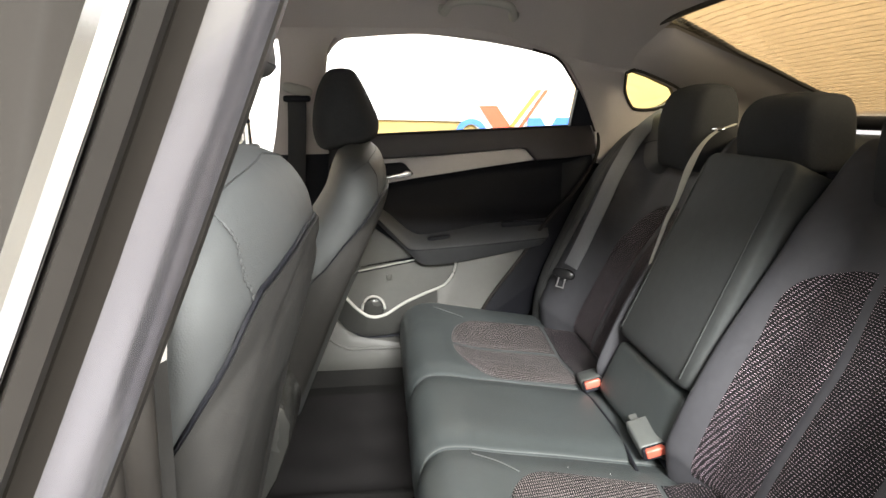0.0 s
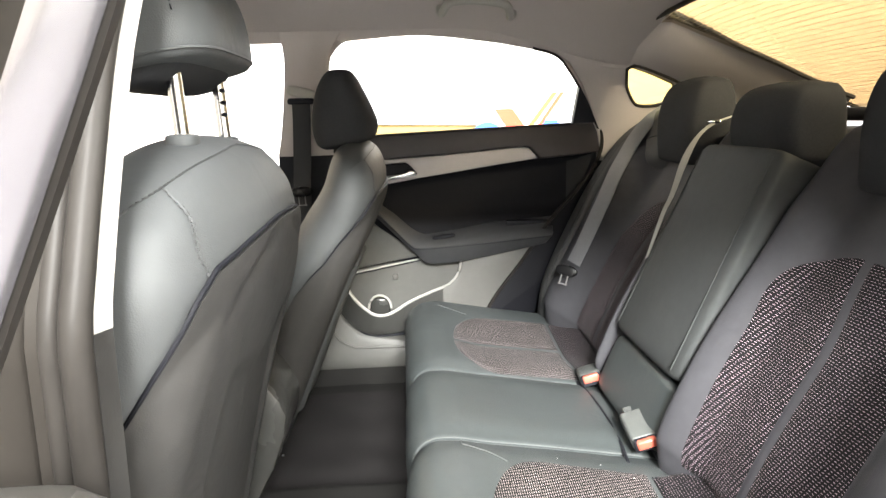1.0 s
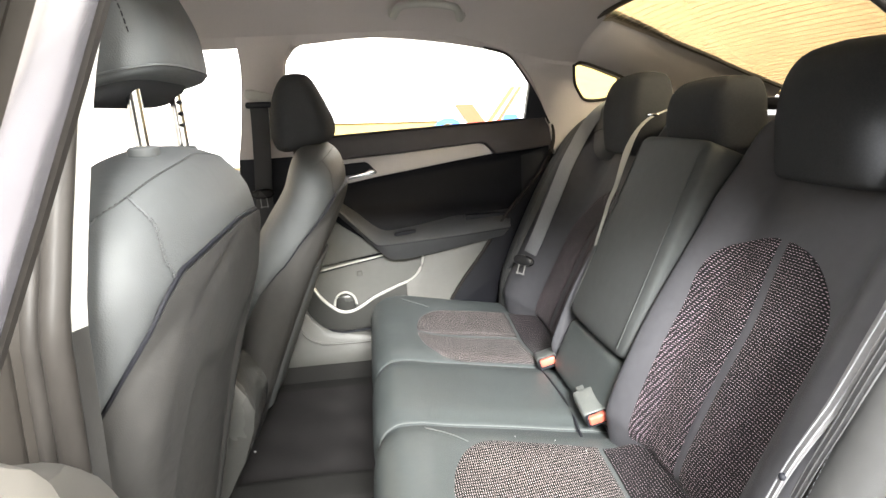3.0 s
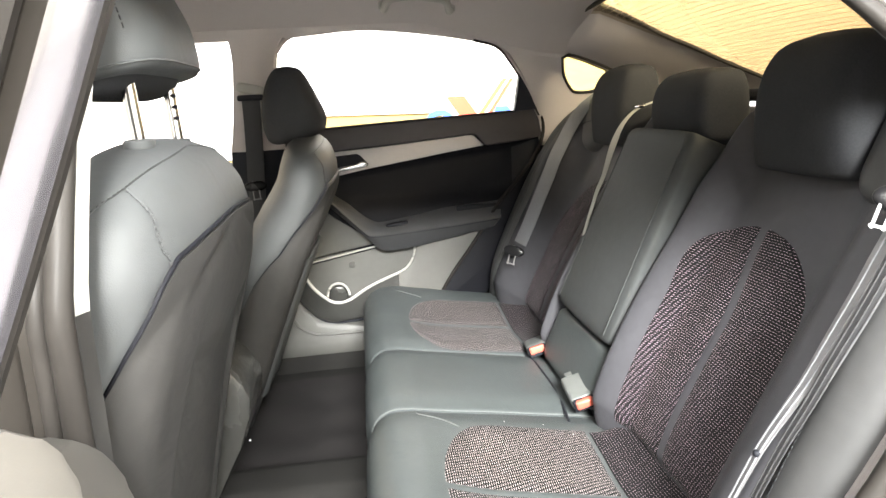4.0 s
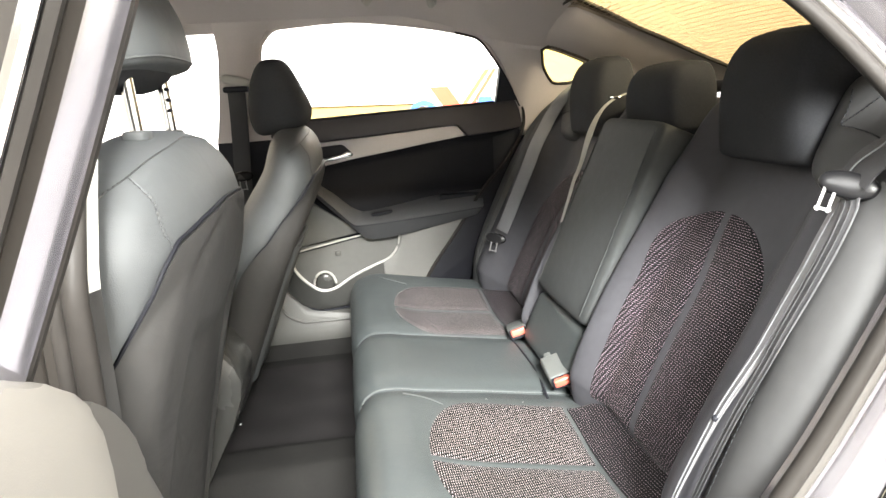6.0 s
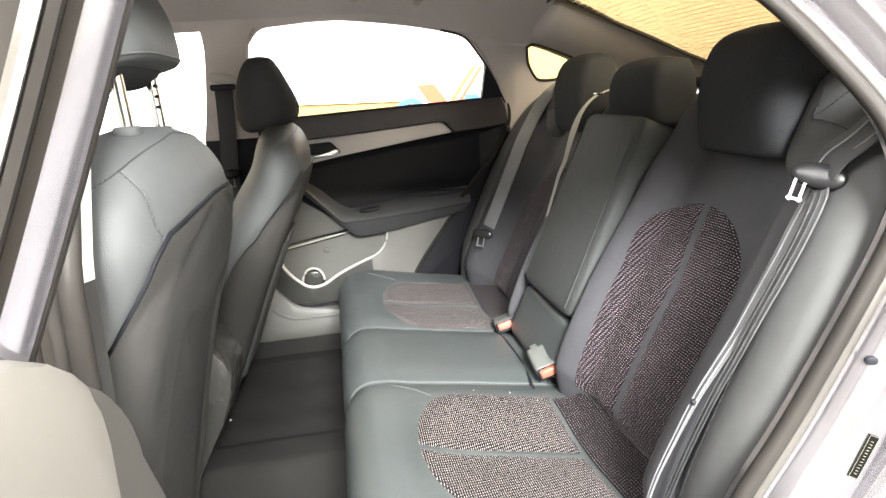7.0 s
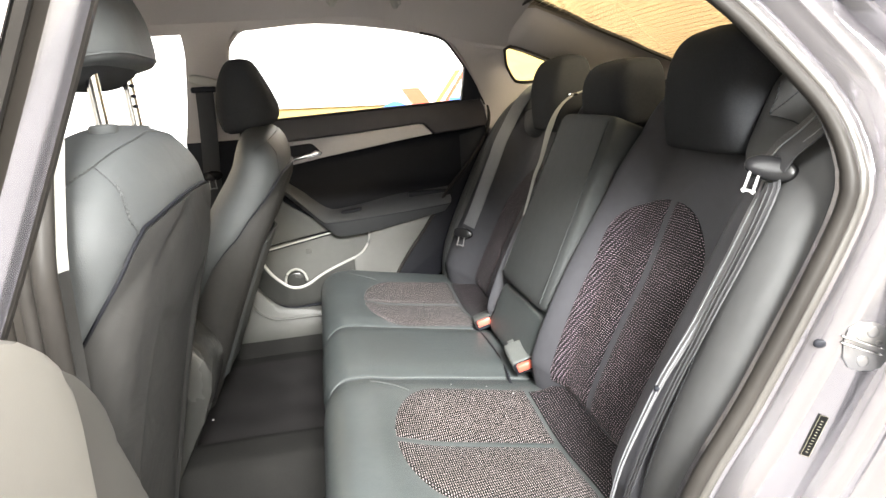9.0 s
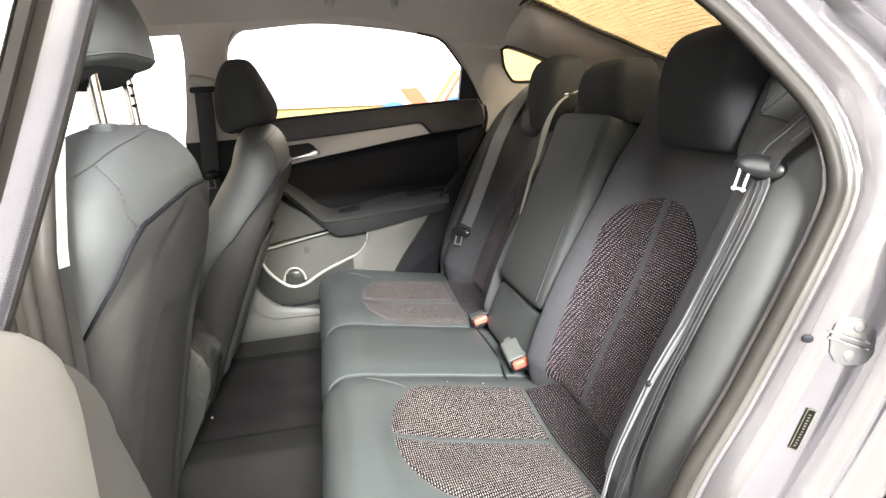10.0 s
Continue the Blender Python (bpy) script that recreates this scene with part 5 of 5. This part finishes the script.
belt = thing("seat_belt", "black front seat belt on the pillar", "seat belt", "seat belts")
path = spline([(-0.253, 0.628, 1.165), (-0.258, 0.645, 1.10), (-0.268, 0.668, 1.00), (-0.276, 0.676, 0.90), (-0.285, 0.672, 0.60)], 30)
strap("webbing", path, 0.047, 0.0016, (1, 0, 0), WEBBING_DARK, belt, "black woven webbing")
block("shoulder_guide", 0.038, 0.016, 0.014, 0.6, 0.6, Matrix.Translation((-0.250, 0.626, 1.186)) @ Matrix.Rotation(radians(14), 4, "Y"), LIGHT_TRIM, belt, "pale shoulder guide")
part("guide_slot", rounded_box((-0.286, 0.610, 1.156), (-0.218, 0.634, 1.172), 0.006), BLACK_PLASTIC, belt, "black slot of the guide")
tongue(belt, (-0.274, 0.652, 0.925), (0.05, -0.1, -1), (0.25, -1, 0), 0.062)

# ---- grab handle over the far door ----
grab = thing("grab_handle", "grey moulded grab handle on the roof rail", "grab handle")
path = spline([(0.112, 0.520, 1.376), (0.113, 0.506, 1.356), (0.116, 0.480, 1.357), (0.124, 0.456, 1.366), (0.143, 0.445, 1.371), (0.19, 0.442, 1.372), (0.243, 0.440, 1.364), (0.261, 0.447, 1.358), (0.270, 0.468, 1.348), (0.275, 0.490, 1.342), (0.280, 0.508, 1.362)], 50)
bar("handle_bar", path, 0.0095, LIGHT_TRIM, grab, "pale grey plastic bow", 12)
for x, y, z in ((0.112, 0.512, 1.368), (0.279, 0.502, 1.354)):
    block("foot", 0.012, 0.016, 0.014, 0.4, 0.5, Matrix.Translation((x, y, z)), LIGHT_TRIM, grab)


# ---- near side: pillar, opening and open door ----
def near_y(z, out=0.0):
    return -((0.685 if z < 1.0 else 0.685 - 0.42 * (z - 1.0)) + out)


OPENING = [(-0.185, 0.45), (-0.180, 0.70), (-0.172, 0.90), (-0.168, 1.00), (-0.166, 1.08), (-0.160, 1.18), (-0.140, 1.26), (-0.07, 1.325), (0.03, 1.348), (0.17, 1.338), (0.31, 1.285), (0.44, 1.19), (0.515, 1.105), (0.545, 1.055), (0.548, 1.00), (0.528, 0.94), (0.450, 0.79), (0.385, 0.68), (0.34, 0.55), (0.30, 0.45)]
edge = spline([(x, z, 0) for x, z in OPENING], 120)[:, :2]
tan = np.gradient(edge, axis=0)
tan /= np.linalg.norm(tan, axis=1)[:, None]
outward = np.stack([-tan[:, 1], tan[:, 0]], 1)


def rim_sheet(name, profile, mat, label, parent=car, sel=slice(None), squeeze=0.0):
    """A moulding that follows the door opening; profile: pairs of (away from the opening, out of the car)."""
    rows = []
    for (x, z), (nx, nz) in zip(edge[sel], outward[sel]):
        row = []
        for a, b in profile:
            a -= squeeze * max(0.0, a - 0.05) * smooth_step(1.0, 1.12, z)
            zz = z + nz * a
            row.append((x + nx * a, near_y(zz, b), zz))
        rows.append(row)
    rows = np.array(rows)
    n, m = rows.shape[:2]
    faces = [(i * m + k, i * m + (k + 1) % m, (i + 1) * m + (k + 1) % m, (i + 1) * m + k) for i in range(n - 1) for k in range(m)]
    faces += [tuple(range(m)), tuple((n - 1) * m + k for k in range(m))]
    ob = link_mesh(name, rows.reshape(-1, 3).tolist(), faces, mat, parent, label)
    ob.data.set_sharp_from_angle(angle=radians(45))
    return ob


circle = lambda cx, cy_, r, n=12, sx=1.0: [(cx + sx * r * math.cos(2 * math.pi * i / n), cy_ + r * math.sin(2 * math.pi * i / n)) for i in range(n)]
rim_sheet("door_seal", circle(0.006, 0.004, 0.009), RUBBER, "rubber door seal bead")
rim_sheet("seal_lip", circle(0.022, 0.000, 0.007), RUBBER, "rubber seal lip", car, slice(0, 46))
# rest of the same lip, its rubber lightened for the lit side
rim_sheet("seal_lip", circle(0.0225, 0.001, 0.0072), SEAL_LIT, "rubber seal lip", car, slice(45, 120))
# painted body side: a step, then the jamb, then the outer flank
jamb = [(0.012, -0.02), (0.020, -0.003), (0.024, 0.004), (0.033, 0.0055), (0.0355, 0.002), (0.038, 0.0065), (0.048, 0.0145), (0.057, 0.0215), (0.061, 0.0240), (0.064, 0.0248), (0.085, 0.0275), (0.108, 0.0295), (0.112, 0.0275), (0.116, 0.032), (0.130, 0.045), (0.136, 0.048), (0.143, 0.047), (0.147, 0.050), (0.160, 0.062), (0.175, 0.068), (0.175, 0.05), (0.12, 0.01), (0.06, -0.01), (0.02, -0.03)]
# pillar gets darker paint than the jamb: the open door's shade in colour
rim_sheet("pillar_side", jamb, PILLAR_SHADE_PAINT, "centre pillar painted dark taupe to carry the open door's shade", car, slice(0, 46))
rim_sheet("body_side", jamb, PAINT, "grey metallic painted door jamb", car, slice(45, 120), 0.5)
# inner trim of the near B-pillar: pale above the belt, dark below
trim = [(0.001, -0.03), (0.008, -0.012), (0.03, -0.02), (0.09, -0.035), (0.09, -0.05), (0.03, -0.05)]
sel = [i for i in range(55) if edge[i][1] < 0.995 and edge[i][0] < 0]
rim_sheet("pillar_trim_lower", trim, SHELL, "dark lower pillar trim", car, slice(0, sel[-1] + 1))
rim_sheet("pillar_trim_upper", trim, LIGHT_TRIM, "pale upper pillar trim", car, slice(sel[-1], 58))
# quarter panel behind the opening
qp = np.array([[(x, -0.80 - 0.02 * math.sin(3 * z) + (0.0 if z < 1.0 else 0.36 * (z - 1.0)), z) for x in np.linspace(0.64, 1.28, 12)] for z in np.linspace(0.35, 1.12, 14)])
slab("quarter_panel", qp, qp + (0, 0.03, 0), PAINT, car, "grey metallic quarter panel")

# latch striker on the jamb
striker = thing("door_striker", "zinc-plated door striker on the painted jamb", "door latch")
sm = aim((0.567, -0.7110, 0.835), (0.10, 0.09, 0.98), (-0.16, -0.98, 0.09)) @ Matrix.Diagonal((0.86, 0.94, 0.9, 1))
plate = [(-0.030, -0.010), (-0.026, -0.019), (-0.014, -0.026), (0.012, -0.026), (0.024, -0.019), (0.030, -0.006), (0.030, 0.010), (0.022, 0.021), (0.006, 0.026), (-0.014, 0.025), (-0.026, 0.017), (-0.030, 0.006)]
part("plate", outline_slab(plate, (0.0, 0.004), "z", 0.0012, sm), ZINC, striker, "bright plated base")
for k in (0.005, -0.003):
    bar("loop", [sm @ Vector(v) for v in spline(((k - 0.008, -0.020, 0.003), (k - 0.004, -0.010, 0.009), (k + 0.001, 0.006, 0.011), (k + 0.005, 0.018, 0.009), (k + 0.008, 0.028, 0.004)), 16)], 0.0011, CHROME, striker, "thin bright wire loop", 8)
for v in ((0.018, -0.006, 0.0022), (-0.018, 0.002, 0.0022)):
    block("screw", 0.0075, 0.0075, 0.0026, 0.35, 1.0, sm @ Matrix.Translation(v), ZINC, striker, "flush round screw head", 14, 8)

plug = block("drain_plug", 0.006, 0.0025, 0.0045, 0.8, 0.9, Matrix.Translation((0.524, -0.7005, 0.8395)) @ Matrix.Rotation(radians(-28), 4, "Z"), BLACK_PLASTIC, car, "dark rubber plug in the jamb", 16, 8)
# label plate on the jamb
lm = aim((0.5161, -0.7123, 0.7422), (0.42, 0.0, 0.90), (-0.13, -0.985, 0.07)) @ Matrix.Diagonal((0.66, 0.62, 1, 1))
plate_ = thing("label_plate", "small black label with pale bars on the jamb", "label")
part("film", rounded_box((-0.036, -0.0085, -0.001), (0.036, 0.0085, 0.0016), 0.0003, 1, lm), LABEL_BLACK, plate_, "black film with a pale border")
bm = bmesh.new()
for k in range(12):
    rounded_box((-0.029 + k * 0.005, -0.0022, 0.0014), (-0.029 + k * 0.005 + 0.0011, 0.0022, 0.0019), 0, 1, lm, bm)
part("print", bm, LABEL_INK, plate_, "row of pale bars", smooth=False)
bm = bmesh.new()
for a, b in (((-0.0355, -0.0082), (0.0355, -0.0077)), ((-0.0355, 0.0077), (0.0355, 0.0082)), ((-0.0355, -0.0082), (-0.0350, 0.0082)), ((0.0350, -0.0082), (0.0355, 0.0082))):
    rounded_box((*a, 0.0014), (*b, 0.0019), 0, 1, lm, bm)
part("border", bm, LABEL_INK, plate_, "pale printed border", smooth=False)

# the open rear door on the near side
odoor = thing("open_rear_door", "opened rear door with grey inner panel, edge on", "car door")
panel_edge = [(-1.70, 0.35), (-1.70, 0.955), (-1.20, 1.010), (-0.905, 1.022), (-0.873, 1.013), (-0.842, 1.000), (-0.815, 0.981), (-0.799, 0.958), (-0.793, 0.930), (-0.798, 0.86), (-0.80, 0.60), (-0.80, 0.35)]
part("inner_panel", outline_slab(panel_edge, (-0.250, -0.118), "x", 0.020), DOOR_GREY, odoor, "warm grey moulded inner panel")
# same door plastic, darkened where the panel turns from the light
part("shut_face", outline_slab([(-0.80, 0.955), (-0.745, 0.945), (-0.712, 0.914), (-0.686, 0.873), (-0.684, 0.850), (-0.650, 0.782), (-0.615, 0.70), (-0.60, 0.45), (-0.80, 0.40)], (-0.230, -0.142), "x", 0.022), DOOR_GREY_SHADED, odoor, "grey moulded trim at the hinge end, darkened as its shaded side")
part("outer_skin", rounded_box((-0.29, -1.78, 0.32), (-0.225, -0.92, 1.0), 0.02), PAINT, odoor, "grey metallic outer skin")


def frame_post(name, corners, mat, label, bevel=0.002):
    """The leaning front post of the window frame: corners (x, y) at 1.0 m height, swept up and forward over the hinge."""
    bm = bmesh.new()
    rings = []
    for z in np.linspace(0.93, 1.37, 12):
        k = (z - 1.0) / 0.2
        rings.append([bm.verts.new((x + 0.087 * k - 0.006 * k * k, y + 0.030 * k, z)) for x, y in corners])
    n = len(corners)
    for a, b in zip(rings, rings[1:]):
        for i in range(n):
            bm.faces.new((a[i], a[(i + 1) % n], b[(i + 1) % n], b[i]))
    bm.faces.new(rings[0][::-1]), bm.faces.new(rings[-1])
    if bevel:
        bmesh.ops.bevel(bm, geom=[e for e in bm.edges if abs(e.verts[0].co.z - e.verts[1].co.z) > 0.01], offset=bevel, segments=2, profile=0.5, affect="EDGES")
    return part(name, bm, mat, odoor, label)


frame_post("window_frame", [(-0.139, -0.842), (-0.1335, -0.8455), (-0.1325, -0.8485), (-0.1355, -0.8535), (-0.1405, -0.8595), (-0.1460, -0.8645), (-0.152, -0.868), (-0.160, -0.866), (-0.158, -0.845)], PAINT, "grey metallic window frame post", 0)
frame_post("frame_seal", [(-0.145, -0.840), (-0.137, -0.835), (-0.1325, -0.838), (-0.1325, -0.843), (-0.136, -0.847)], RUBBER, "black rubber frame seal")
frame_post("frame_trim", [(-0.1455, -0.8652), (-0.1495, -0.8725), (-0.1545, -0.8725), (-0.156, -0.8685)], PILLAR_SHADE_PAINT, "dark taupe frame trim")
frame_post("glass_channel", [(-0.149, -0.880), (-0.153, -0.884), (-0.1565, -0.880), (-0.157, -0.873), (-0.150, -0.8735)], RUBBER, "black glass channel")
# chrome here stands for a bright highlight on the painted edge
frame_post("outer_edge", [(-0.157, -0.879), (-0.1545, -0.886), (-0.158, -0.888), (-0.164, -0.884), (-0.164, -0.876)], CHROME, "outer frame edge in chrome for the paint's highlight")
bar("top_frame", spline([(0.03, -0.83, 1.37), (0.02, -0.95, 1.385), (0.0, -1.3, 1.34), (-0.06, -1.62, 1.15), (-0.20, -1.74, 0.98)], 50), 0.014, PAINT, odoor, "grey metallic window frame", 10)


# ---- the rest of the near flank, plain ----
near_door = thing("driver_door", "closed grey metallic driver's door", "car door")
part("outer_skin", rounded_box((-1.30, -0.90, 0.30), (-0.335, -0.83, 0.985), 0.03), PAINT, near_door, "grey metallic door skin")
part("inner_panel", rounded_box((-1.28, -0.825, 0.36), (-0.34, -0.74, 0.985), 0.02), BLACK_PLASTIC, near_door, "black moulded door panel")

# wheels
wheel = thing("wheel", "black tyre on a grey alloy wheel", "wheel", "wheels")
verts, faces, n = [], [], 40
prof = [(0.215, -0.10), (0.30, -0.105), (0.318, -0.08), (0.32, 0.0), (0.318, 0.08), (0.30, 0.105), (0.215, 0.10)]
for i in range(n):
    a = 2 * math.pi * i / n
    verts += [(r * math.cos(a), w, r * math.sin(a)) for r, w in prof]
for i in range(n):
    for k in range(7):
        faces.append((i * 7 + k, i * 7 + (k + 1) % 7, ((i + 1) % n) * 7 + (k + 1) % 7, ((i + 1) % n) * 7 + k))
link_mesh("tyre", verts, faces, RUBBER, wheel, "black rubber tyre")
rim = bmesh.new()
bmesh.ops.create_cone(rim, cap_ends=True, segments=40, radius1=0.22, radius2=0.20, depth=0.16, matrix=Matrix.Rotation(radians(90), 4, "X"))
part("rim", rim, PAINT, wheel, "grey alloy rim")
wheel.matrix_world = Matrix.Translation((1.05, -0.98 + 0.17, 0.32))
for x, y in ((1.05, 0.81), (-1.85, -0.81), (-1.85, 0.81)):
    copy_thing(wheel, Matrix.Translation((x, y, 0.32)))
part("front_body", rounded_box((-2.45, -0.66, 0.28), (-1.55, 0.66, 0.92), 0.08), PAINT, car, "grey metallic front body")
